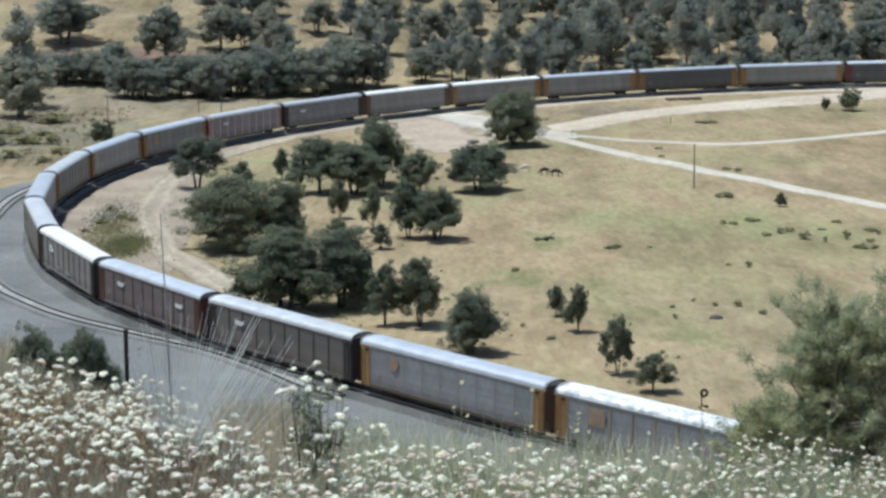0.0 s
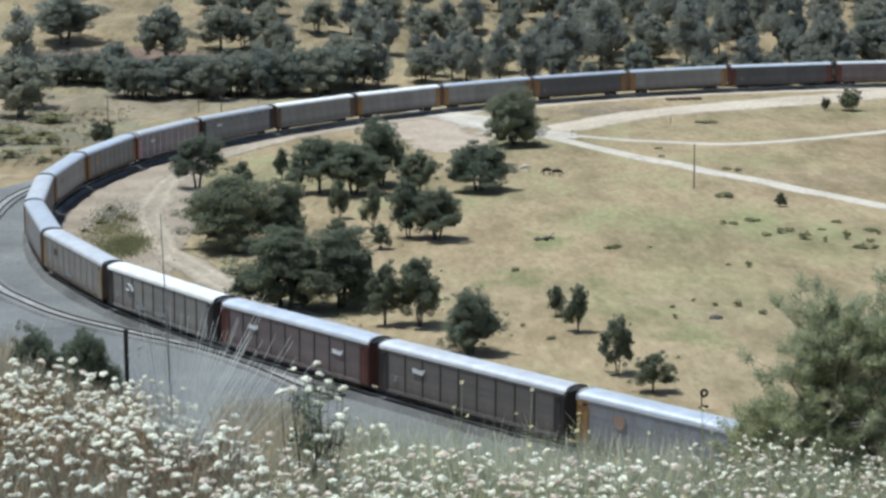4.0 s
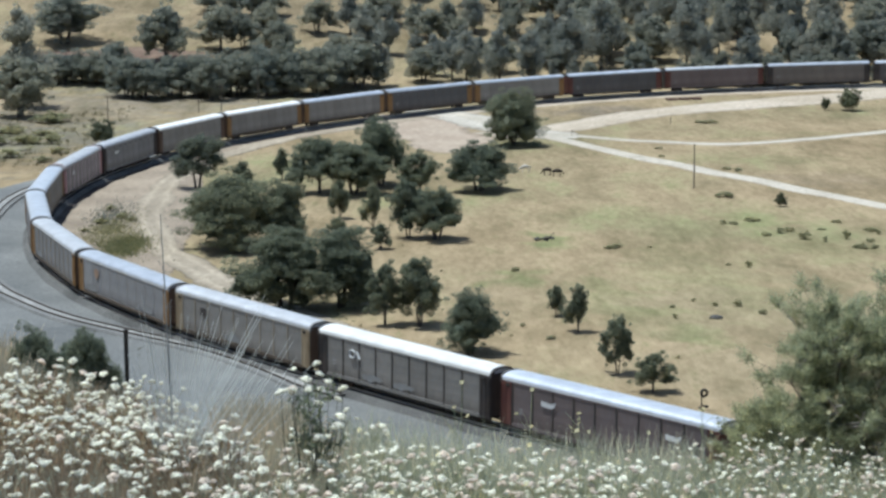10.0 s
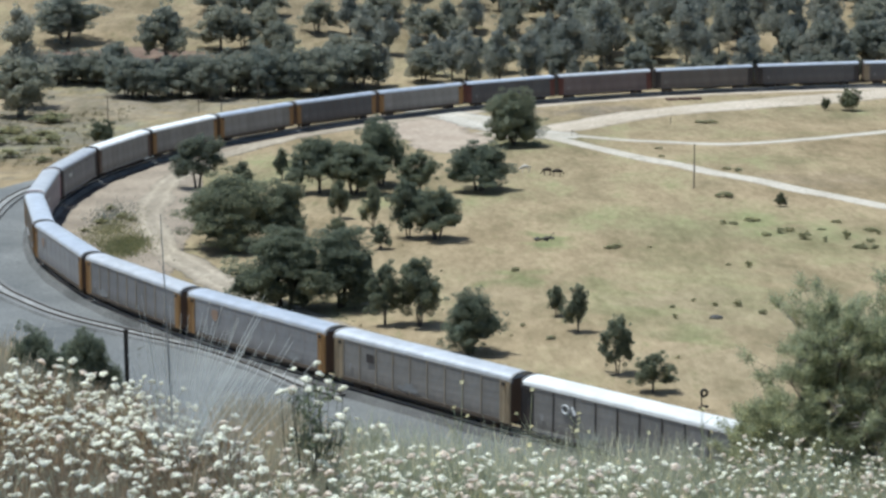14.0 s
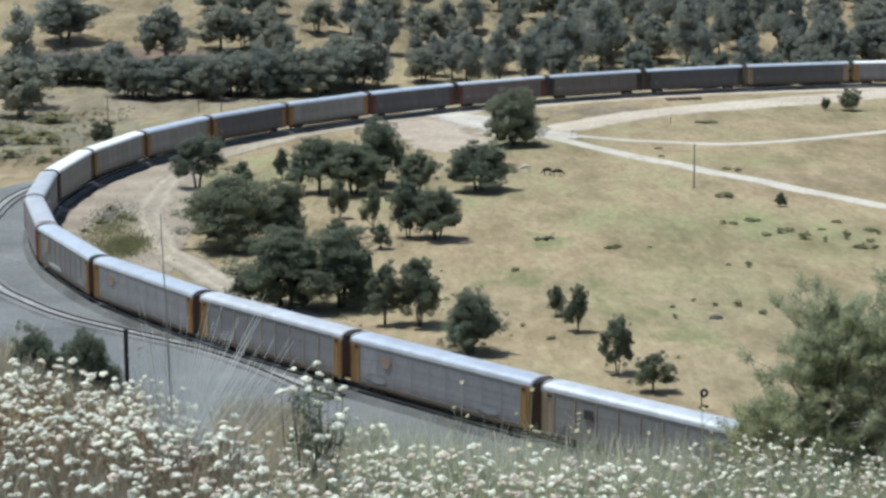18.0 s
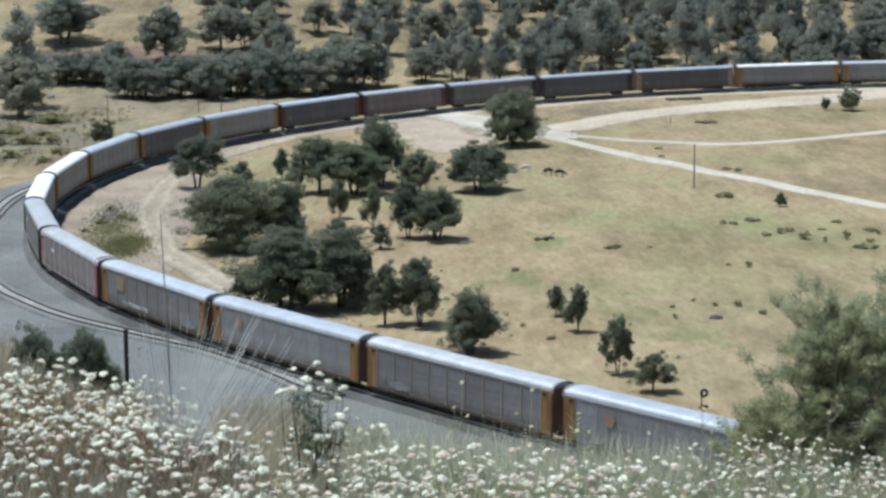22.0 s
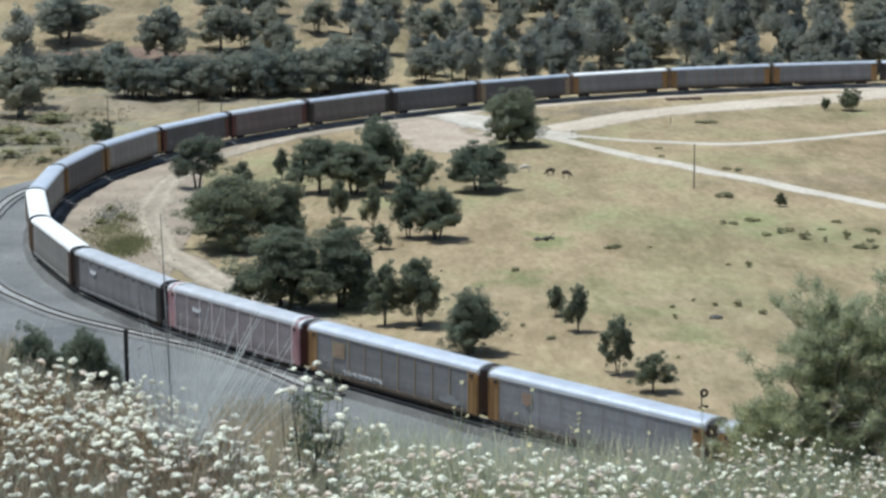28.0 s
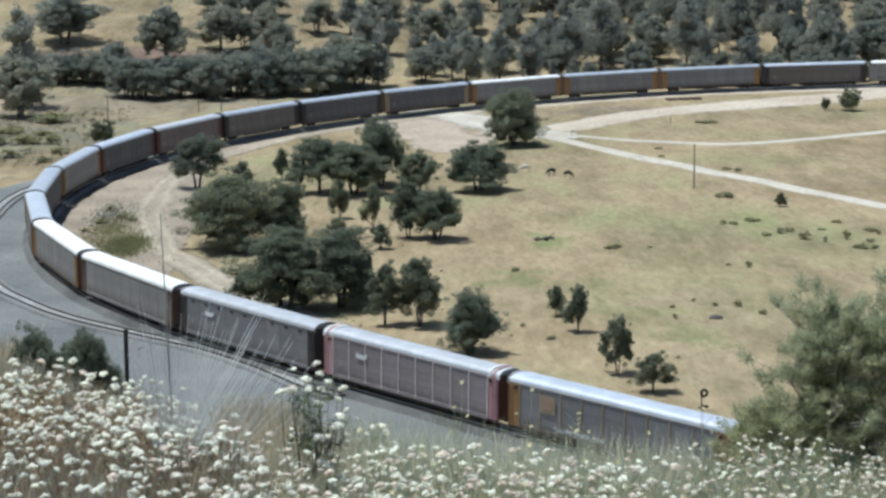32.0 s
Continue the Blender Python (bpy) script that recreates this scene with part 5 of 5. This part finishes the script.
def straw_fan(x, y, n, height, spread, label, seed):
    rng = random.Random(seed)
    root = empty("straw_tuft")
    for k in range(n):
        v, f = [], []
        a = rng.uniform(-0.35, 1.0) * spread
        tip = Vector((a * height, rng.uniform(-0.2, 0.2) * height, height * rng.uniform(0.6, 1.05)))
        mid = tip * 0.5 + Vector((-a * 0.05, 0, 0.03))
        stem_strip(v, f, (rng.uniform(-0.04, 0.04), 0, -0.03), mid, 0.0025, rng)
        stem_strip(v, f, mid, tip, 0.0018, rng)
        part("straw", mesh_of("straw", v, f), M_PALESTRAW, root)
    root.matrix_world = pose(x, y, gz(x, y))
    return tagged(root, label, "grass tuft")


M_PALESTRAW = leaves("pale_straw", (0.78, 0.79, 0.78), 0.15, 0.4, False)
straw_fan(-1.40, 10.0, 64, 1.02, 0.55, "fan of pale bleached grass stems", 41)
straw_fan(-1.22, 9.9, 20, 0.90, 0.65, "fan of pale bleached grass stems", 42)


def needle_plumes(tufts, per, length, width, seed):
    """Long thin needles that fan out from the ends of twigs (place, way, spread)."""
    rng = np.random.RandomState(seed)
    verts, faces = [], []
    for c, way, r in tufts:
        way = np.array(way) / (np.linalg.norm(way) + 1e-9)
        n = int(per * rng.uniform(0.7, 1.3))
        base = np.array(c) + way * rng.uniform(-0.9, 0.7, (n, 1)) * r + rng.randn(n, 3) * 0.055
        d = way * rng.uniform(0.2, 0.9, (n, 1)) + rng.randn(n, 3) * 0.7
        d[:, 2] += 0.25
        d /= np.linalg.norm(d, axis=1)[:, None]
        side = np.cross(d, rng.randn(n, 3))
        side *= width / (np.linalg.norm(side, axis=1)[:, None] + 1e-9)
        tip = base + d * length * rng.uniform(0.6, 1.2, (n, 1))
        tip[:, 2] -= 0.03
        k = len(verts)
        verts.extend(map(tuple, np.stack([base - side, base + side, tip + side * 0.4], 1).reshape(-1, 3)))
        faces.extend((k + 3 * i, k + 3 * i + 1, k + 3 * i + 2) for i in range(n))
    return verts, faces


def conifer(x, y, height, width, label, seed, per=120):
    """A feathery grey-green pine: trunk, bare twigs, plumes of needles."""
    rng = random.Random(seed)
    root = empty("pine_tree")
    bm = bmesh.new()
    rod(bm, (0, 0, -0.4), (0.1, 0, height * 0.55), 0.15, 0.09, 9)
    rod(bm, (0.1, 0, height * 0.55), (0.0, 0, height * 0.97), 0.09, 0.02, 8)
    part("trunk", bm, M_BARK, root)
    tufts = []
    for k in range(54):
        h = 0.10 + 0.88 * (k / 53) ** 0.9
        a = k * 2.399 + rng.uniform(-0.5, 0.5)
        reach = width / 2 * min(1.0, 0.16 + 1.5 * (1.0 - h)) * (0.78 + 0.3 * math.sin(k * 1.7 + seed)) * rng.uniform(0.75, 1.15)
        b0 = Vector((0.08, 0, height * h * 0.86))
        e = b0 + Vector((math.cos(a) * reach, math.sin(a) * reach, height * rng.uniform(0.06, 0.17)))
        bend = b0.lerp(e, 0.55) + Vector((0, 0, -0.10))
        bm = bmesh.new()
        rod(bm, b0, bend, 0.028, 0.018, 6)
        rod(bm, bend, e, 0.018, 0.005, 5)
        for j in range(13):
            q = rng.uniform(0.35, 1.04)
            p0 = b0.lerp(bend, q / 0.55) if q < 0.55 else bend.lerp(e, (q - 0.55) / 0.45)
            c = p0 + Vector((rng.gauss(0, 0.30), rng.gauss(0, 0.30), rng.gauss(0.12, 0.27)))
            rod(bm, p0, c, 0.006, 0.003, 4)
            tufts.append((tuple(c), tuple((c - p0).normalized() * 0.5 + Vector((math.cos(a) * 0.35, math.sin(a) * 0.35, 0.35))), rng.uniform(0.10, 0.2)))
        part("limb", bm, M_PALEBARK if k % 7 == 0 else M_BARK, root)
    for k in range(26):
        h = rng.uniform(0.6, 1.0)
        tufts.append(((0.05 + rng.gauss(0, 0.28 * (1.12 - h)), rng.gauss(0, 0.28 * (1.12 - h)), height * h), (rng.gauss(0, 0.4), rng.gauss(0, 0.4), 1.0), 0.2))
    for k in range(6):
        h, a = rng.uniform(0.35, 0.8), rng.uniform(-2.4, -0.7)
        r = width / 2 * (1.2 - 0.98 * h)
        p = Vector((math.cos(a) * r * 0.8, math.sin(a) * r * 0.8, height * h))
        q = p + Vector((rng.uniform(-0.3, 0.4), -0.25, rng.uniform(0.25, 0.55)))
        bm = bmesh.new()
        rod(bm, (0.05, 0, p.z - 0.3), p, 0.024, 0.02, 6)
        rod(bm, p, q, 0.02, 0.01, 6)
        rod(bm, p.lerp(q, 0.4), q + Vector((0.3, 0, -0.15)), 0.013, 0.005, 5)
        part("dead_branch", bm, M_PALEBARK, root, "bare pale dead branch")
    v, f = needle_plumes(tufts, per, 0.19, 0.0075, seed)
    part("needles", mesh_of("needles", v, f), M_PINE, root)["kind"] = "stuff"
    root.matrix_world = pose(x, y, gz(x, y))
    return tagged(root, label, "tree")


conifer(7.05, 36.5, 7.9, 5.3, "feathery grey-green pine with bare pale twigs on the slope", 7)
conifer(6.0, 35.8, 5.5, 3.3, "smaller feathery pine at the foot of taller ones", 9)
conifer(8.4, 37.0, 8.8, 3.6, "feathery grey-green pine beside its neighbour", 8, 80)
conifer(8.9, 36.0, 6.3, 3.4, "shorter feathery pine at the edge of the group", 12, 70)
for x, y, h, w in [(-7.4, 36.0, 2.05, 1.15), (-6.4, 35.3, 2.25, 1.35), (-6.9, 35.6, 1.85, 1.45)]:
    tree("open", x, y, h, w, "dark leafy shrub on the dry slope", "shrub")


# ---- poles, posts, signs of use ----
def pole(x, y, height, r, label, arm=True):
    root = empty("utility_pole")
    bm = bmesh.new()
    rod(bm, (0, 0, -0.5), (0, 0, height), r, r * 0.75, 8)
    part("shaft", bm, M_POLE, root)
    if arm:
        bm = bmesh.new()
        box(bm, (0, 0, height - 0.5), (1.6, 0.10, 0.12), 0.01)
        part("crossarm", bm, M_POLE, root)
        for k in (-0.7, -0.25, 0.25, 0.7):
            bm = bmesh.new()
            rod(bm, (k, 0, height - 0.44), (k, 0, height - 0.28), 0.035, 0.03, 6)
            part("insulator", bm, M_BLACK, root)
    root.matrix_world = pose(x, y, gz(x, y))
    return tagged(root, label, "pole", "utility poles")


pole(45.5, 361.7, 8.0, 0.13, "weathered wooden pole beside the white gravel road", False)
for x, y, h in [(-78.2, 470, 6.8), (-59.6, 492.2, 3.4), (-54.3, 494.3, 6.6), (-46.7, 511.1, 9.0), (-37.9, 528.5, 8.6)]:
    pole(x, y, h, 0.12, "dark wooden pole beyond the track", h > 6)


def fence_post(x, y, h):
    root = empty("fence_post")
    bm = bmesh.new()
    box(bm, (0, 0, h / 2 - 0.2), (0.075, 0.012, h + 0.4))
    box(bm, (0, 0.025, h / 2 - 0.2), (0.012, 0.04, h + 0.4))
    for k in range(8):
        box(bm, (0, -0.012, 0.2 + k * (h - 0.3) / 8), (0.03, 0.02, 0.03))
    part("shaft", bm, M_BLACK, root)
    bm = bmesh.new()
    box(bm, (0, 0, h + 0.02), (0.09, 0.03, 0.05), 0.005)
    part("cap", bm, M_BLACK, root)
    root.matrix_world = pose(x, y, gz(x, y))
    return tagged(root, "dark steel fence post on the dry slope", "post")


fence_post(-5.63, 35.0, 2.25)


def switch_stand(x, y):
    root = empty("switch_stand")
    bm = bmesh.new()
    rod(bm, (0, 0, 0), (0, 0, 1.75), 0.08, 0.06, 8)
    part("mast", bm, M_BLACK, root)
    bm = bmesh.new()
    box(bm, (0, 0, 0.18), (0.6, 0.5, 0.36), 0.06)
    part("base", bm, M_BLACK, root)
    bm = bmesh.new()
    n = 16
    for k in range(n):
        a, b = 2 * math.pi * k / n, 2 * math.pi * (k + 1) / n
        rod(bm, (0.26 + 0.30 * math.cos(a), 0, 1.85 + 0.36 * math.sin(a)), (0.26 + 0.30 * math.cos(b), 0, 1.85 + 0.36 * math.sin(b)), 0.145, n=6)
    part("target", bm, M_BLACK, root, "round black target ring")
    bm = bmesh.new()
    rod(bm, (0.15, 0, 0.5), (0.7, 0, 0.4), 0.07, 0.16, 8)
    part("lever", bm, M_BLACK, root)
    root.matrix_world = pose(x, y, gz(x, y))
    return tagged(root, "black iron switch stand with a round target", "switch stand")


switch_stand(26.9, 205.0)


def boulder(x, y, w, h, seed, label):
    bm = bmesh.new()
    bmesh.ops.create_icosphere(bm, subdivisions=3, radius=0.5)
    for v in bm.verts:
        n = noise.noise(v.co * 2.2 + Vector((seed, 0, 0))) * 0.25 + noise.noise(v.co * 5 + Vector((0, seed, 0))) * 0.1
        v.co *= 1 + n
        v.co = Vector((v.co.x * w, v.co.y * w * 0.8, v.co.z * h * 2))
    ob = part("boulder", bm, M_ROCK)
    ob.matrix_world = pose(x, y, gz(x, y) + h * 0.15, 0, 0, seed * 40)
    return tagged(ob, label, "rock", "field rocks")


for i, (x, y, w, h) in enumerate([(14.6, 307.2, 1.2, 0.4), (15.9, 307.0, 1.1, 0.55), (16.9, 308, 0.8, 0.35), (34.4, 249.3, 1.7, 0.42)]):
    boulder(x, y, w, h, i + 1, "dark rock lying in dry grass")
bm = bmesh.new()
rod(bm, (-1.4, 0, 0.2), (0.9, 0.2, 0.5), 0.2, 0.14, 8)
rod(bm, (0.5, 0.1, 0.45), (1.7, 0.5, 1.25), 0.10, 0.04, 6)
rod(bm, (0.1, 0.1, 0.4), (0.6, -0.5, 0.9), 0.07, 0.03, 6)
log = part("fallen_log", bm, M_BARK)
log.matrix_world = pose(15.6, 306.2, gz(15.6, 306.2))
tagged(log, "dark fallen log among rocks in the pasture", "log")


for x, y, h, w in [(49.8, 351.1, 1.2, 3.4), (45.2, 321.1, 0.8, 1.7), (46.8, 320.6, 0.7, 1.7), (50.3, 324.7, 0.8, 3.2), (50.3, 310.0, 0.8, 1.8), (52.9, 312.5, 1.1, 2.0), (54.6, 314.0, 1.0, 1.8), (55.9, 306.9, 1.5, 2.3), (60.3, 316.5, 0.5, 1.5), (58.5, 304.4, 1.0, 1.2), (63.9, 323.6, 0.7, 1.9), (62.2, 306.9, 1.8, 1.4), (67.6, 315.0, 0.8, 2.4), (68.2, 311.5, 0.8, 1.4), (65.2, 303.4, 0.9, 1.4), (62.8, 298.3, 0.9, 2.9), (64.9, 298.3, 0.8, 1.4), (43.6, 283.1, 0.7, 1.1), (45.0, 417.6, 0.6, 1.9), (44.2, 404.9, 0.6, 1.6), (54.7, 385.6, 0.7, 2.2), (56.5, 383.1, 0.8, 2.6), (61.1, 464.3, 0.8, 5.3), (41.0, 285.1, 0.5, 1.0), (26.1, 299.8, 0.8, 2.1), (31.2, 299.8, 0.4, 1.2), (10.2, 281.0, 0.8, 1.3), (35.2, 257.0, 0.7, 1.0), (38.2, 256.9, 1.1, 1.3), (29.2, 249.4, 0.8, 1.0), (40.7, 251.9, 0.8, 1.3), (32.9, 259.9, 0.6, 0.9), (9.9, 246.0, 0.6, 0.8), (27.1, 227.7, 0.5, 0.8), (29.6, 255.7, 0.6, 0.9), (24.8, 299.3, 0.7, 2.0), (43.8, 284.9, 0.8, 1.3), (8.3, 240.5, 0.4, 0.7), (13.0, 238.5, 0.6, 1.4)]:
    tree("sage", x, y, h, w, "low olive-green shrub in the pasture", "shrub", "pasture shrubs")
for x, y, h, w in [(-55.5, 325, 1.2, 2.6), (-53, 331, 1.3, 2.4), (-56.3, 338, 1.4, 2.2), (-51.2, 328, 1.0, 1.8), (-57.2, 317, 0.9, 1.8)]:
    tree("sage", x, y, h, w, "low green and yellow weeds beside the dirt road", "shrub", "roadside weeds")
for x, y, h, w in [(-90, 432, 2.2, 7.5), (-84, 431, 2.2, 6.0), (-79.5, 415, 1.6, 4.0), (-91.5, 474, 2.6, 10.0), (-97, 453, 1.8, 8.0), (-85, 439, 1.5, 5.0), (-96, 430, 2.4, 7.0), (-80.5, 402, 1.5, 4.0), (-89, 447, 1.4, 6.0), (-88, 408, 2.0, 6.0), (-104, 440, 2.2, 8.0)]:
    tree("sage", x, y, h, w, "low spreading green bush on the bank beyond the track", "shrub", "bank shrubs")


def patch_spots(seed, n, cx, cy, rx, ry):
    rng = random.Random(seed)
    return [(cx + rng.gauss(0, rx), cy + rng.gauss(0, ry)) for _ in range(n)]


blades(patch_spots(400, 6500, -48.6, 304.0, 1.9, 5.5), 0.30, 0.10, M_GREENGRASS, "tall_grass", "green grass between dirt road and track", "grass", 14)
blades(patch_spots(401, 3000, -53.3, 318, 2.0, 8.0), 0.34, 0.10, M_SAGE, "tall_grass", "yellowing grass between dirt road and track", "grass", 19)
blades(patch_spots(402, 900, -55.5, 335, 1.8, 6.0), 0.5, 0.08, M_GREYLEAF, "grey_weeds", "grey-green weeds beside the dirt road", "grass", 20)


def tuft_field(seed, n, x0, x1, y0, y1, height, material, name, label, clump=0.6):
    """Tufts of a few stiff blades each, thicker in some places than in others, off the roads and the line."""
    rng = np.random.RandomState(seed)
    x, y = rng.uniform(x0, x1, n * 3), rng.uniform(y0, y1, n * 3)
    dense = 0.5 + 0.5 * np.sin(x * 0.16 + 0.9 * np.sin(y * 0.05 + seed)) * np.cos(y * 0.085 + 0.7 * np.sin(x * 0.07))
    keep = rng.rand(n * 3) < (1 - clump) + clump * dense
    near = np.full(x.shape, 1e9)
    for i in range(0, len(LINE_S), 6):
        near = np.minimum(near, (x - LINE_X[i]) ** 2 + (y - LINE_Y[i]) ** 2)
    keep &= near > 36
    x, y = x[keep][:n], y[keep][:n]
    z = ground_z(x, y)
    v, f = [], []
    for px, py, pz in zip(x, y, z):
        h, r = height * rng.uniform(0.5, 1.5), height * rng.uniform(0.6, 1.6)
        for _ in range(7):
            a, q = rng.uniform(0, 6.28), r * rng.rand()
            bx, by = px + q * math.cos(a), py + q * math.sin(a)
            w, b = 0.05 + 0.08 * rng.rand(), rng.uniform(0, 6.28)
            k = len(v)
            v += [(bx - w * math.cos(b), by - w * math.sin(b), pz - 0.05), (bx + w * math.cos(b), by + w * math.sin(b), pz - 0.05), (bx + rng.uniform(-0.5, 0.5) * h, by + rng.uniform(-0.5, 0.5) * h, pz + h * rng.uniform(0.6, 1.0))]
            f.append((k, k + 1, k + 2))
    return tagged(part(name, mesh_of(name, v, f), material), label, "grass", kind="stuff")


M_TUFT = leaves("dull_tufts", (0.20, 0.185, 0.105), 0.4, 0.4)
tuft_field(505, 500, -125, -76, 395, 500, 0.7, M_TUFT, "weed_tufts", "dark weeds on the bank beyond the track", 0.6)
tuft_field(504, 220, -45, 0, 225, 330, 0.34, M_TUFT, "weed_tufts", "dark weeds along the dirt road and oaks", 0.9)


def marker_post(x, y, h):
    root = empty("marker_post")
    bm = bmesh.new()
    rod(bm, (0, 0, -0.3), (0, 0, h), 0.07, 0.06, 7)
    part("shaft", bm, M_POLE, root)
    bm = bmesh.new()
    box(bm, (0, -0.07, h - 0.2), (0.3, 0.03, 0.35), 0.01)
    part("plate", bm, M_BLACK, root)
    root.matrix_world = pose(x, y, gz(x, y))
    return tagged(root, "short dark marker post by the gravel road", "post", "marker posts")


marker_post(52.6, 462.3, 1.5)
marker_post(28.5, 440.5, 1.3)
marker_post(19.5, 441.5, 1.2)


def tie_stack(x, y, turn):
    """Old ties laid side by side in two layers."""
    root = empty("tie_stack")
    for layer in range(2):
        for k in range(6 - layer):
            bm = bmesh.new()
            box(bm, (0, (k + 0.5 * layer) * 0.5 - 1.2, 0.1 + 0.21 * layer), (2.6, 0.24, 0.20), 0.015)
            part("tie", bm, M_REDTIE, root)
    root.matrix_world = pose(x, y, gz(x, y) + 0.05, 0, 0, turn)
    return tagged(root, "stack of reddish brown old ties by the track", "tie stack", "tie stacks")


M_REDTIE = bark("red_tie_wood", (0.16, 0.09, 0.075))
for i in range(3):
    tie_stack(58.0 + 3.1 * i, 508.2 + 0.5 * i, 8)


# ---- horses ----
def horse(x, y, turn, coat, label, head_down=True):
    root = empty("horse")
    bm = bmesh.new()
    bmesh.ops.create_uvsphere(bm, u_segments=16, v_segments=10, radius=0.5)
    for v in bm.verts:
        v.co = Vector((v.co.x * 1.75, v.co.y * 0.62, v.co.z * 0.72 + 1.12 + 0.06 * math.cos(v.co.x * 5)))
    part("body", bm, coat, root)
    bm = bmesh.new()
    e = (1.15, 0, 0.72) if head_down else (1.12, 0, 1.75)
    rod(bm, (0.62, 0, 1.22), e, 0.21, 0.12, 10)
    part("neck", bm, coat, root)
    bm = bmesh.new()
    f = (1.42, 0, 0.34) if head_down else (1.5, 0, 1.55)
    rod(bm, e, f, 0.13, 0.07, 8)
    for s in (-0.06, 0.06):
        rod(bm, (e[0], s, e[2] + 0.06), (e[0] + 0.02, s, e[2] + 0.2), 0.035, 0.01, 5)
    part("head", bm, coat, root)
    legs = []
    for lx in (-0.62, 0.58):
        for ly in (-0.17, 0.17):
            bm = bmesh.new()
            rod(bm, (0, 0, 0.05), (0.02, 0, -0.45), 0.11, 0.06, 8)
            rod(bm, (0.02, 0, -0.45), (0, 0, -0.88), 0.055, 0.04, 8)
            rod(bm, (0, 0, -0.88), (0.03, 0, -0.96), 0.055, 0.065, 8)
            leg = part("leg", bm, coat, root)
            leg.location = (lx, ly, 0.96)
            legs.append((leg, lx, ly))
    bm = bmesh.new()
    rod(bm, (-0.86, 0, 1.25), (-0.98, 0, 0.95), 0.06, 0.08, 6)
    rod(bm, (-0.98, 0, 0.95), (-0.98, 0, 0.5), 0.08, 0.03, 6)
    part("tail", bm, M_BLACK if coat is not M_WHITECOAT else coat, root)
    root.matrix_world = pose(x, y, gz(x, y), 0, 0, turn)
    tagged(root, label, "horse", "grazing horses")
    return root, legs


M_WHITECOAT = paint("pale_coat", (0.62, 0.58, 0.52), 0.8, 0.0, 0.2, False)
M_DARKCOAT = paint("dark_coat", (0.05, 0.038, 0.03), 0.7, 0.0, 0.2, False)
horse(15.9, 384.0, 185, M_WHITECOAT, "pale cream horse grazing on dry grass")
HORSE_A = horse(19.9, 380.5, 200, M_DARKCOAT, "dark brown horse grazing on dry grass")
HORSE_B = horse(21.8, 378.5, 10, M_DARKCOAT, "dark brown horse walking slowly over dry grass")


# ---- motion ----
def car_pose(s):
    a, b = on_line(s - 9.9), on_line(s + 9.9)
    d = b - a
    return Matrix.Translation((a + b) / 2) @ Matrix.Rotation(math.atan2(d.y, d.x), 4, "Z") @ Matrix.Rotation(-math.asin(d.z / d.length), 4, "Y")


def share_keys(ob, source):
    ob.rotation_mode = "QUATERNION"
    ob.animation_data_create()
    ob.animation_data.action = source.animation_data.action
    ob.animation_data.action_slot = source.animation_data.action_slot


def motions():
    times = [0.5 * i for i in range(65)]
    for k, car in CARS:
        walk(car, [(t, car_pose((k - 0.5) * CAR_PITCH - SPEED * t)) for t in times])
    # trucks swivel with the curve
    n = 0
    for k, car in CARS:
        for tr, sx in TRUCKS[n:n + 2]:
            rows = []
            for t in times[::2]:
                s = (k - 0.5) * CAR_PITCH - SPEED * t
                a, b = on_line(s - 9.9), on_line(s + 9.9)
                h = float(np.interp(s + sx * 9.9, LINE_S, LINE_H))
                rows.append((t, pose(sx * 9.9, 0, 0, 0, 0, math.degrees(math.remainder(h - math.atan2(b.y - a.y, b.x - a.x), 2 * math.pi)))))
            walk(tr, rows)
        n += 2
    # all wheels roll alike
    first = {}
    for w, wx in WHEELS:
        if wx not in first:
            first[wx] = w
            walk(w, [(i / 15, pose(wx, 0, 0.42, 0, -math.degrees(SPEED * i / 15 / 0.42), 0)) for i in range(481)])
        else:
            share_keys(w, first[wx])
    # horses drift as they graze
    a, b = HORSE_A[0], HORSE_B[0]
    walk(a, [(t, pose(x, y, gz(x, y), 0, 0, r)) for t, x, y, r in
             [(0, 19.4, 380.5, 200), (6, 19.9, 380.5, 198), (17, 19.9, 380.5, 200), (23, 20.2, 380.3, 205), (32, 20.7, 380, 215)]])
    spots = [(0, 21.4, 378.6, 10), (3, 21.6, 378.5, 8), (16, 21.7, 378.5, 5), (19, 21.8, 378.4, 0), (22, 22.1, 378.0, -10), (25, 22.6, 377.2, -25), (28, 23.3, 376.2, -35), (30, 23.5, 376.0, -38), (32, 23.6, 375.9, -40)]
    walk(b, [(t, pose(x, y, gz(x, y), 0, 0, r)) for t, x, y, r in spots])
    for i, (leg, lx, ly) in enumerate(HORSE_B[1]):
        rows = [(0, pose(lx, ly, 0.96)), (18, pose(lx, ly, 0.96))]
        for j in range(11):
            swing = 14 * math.sin(j * math.pi / 2 + (math.pi if i in (1, 2) else 0))
            rows.append((18.5 + j * 0.95, pose(lx, ly, 0.96, 0, swing, 0)))
        rows += [(30, pose(lx, ly, 0.96)), (32, pose(lx, ly, 0.96))]
        walk(leg, rows)


motions()
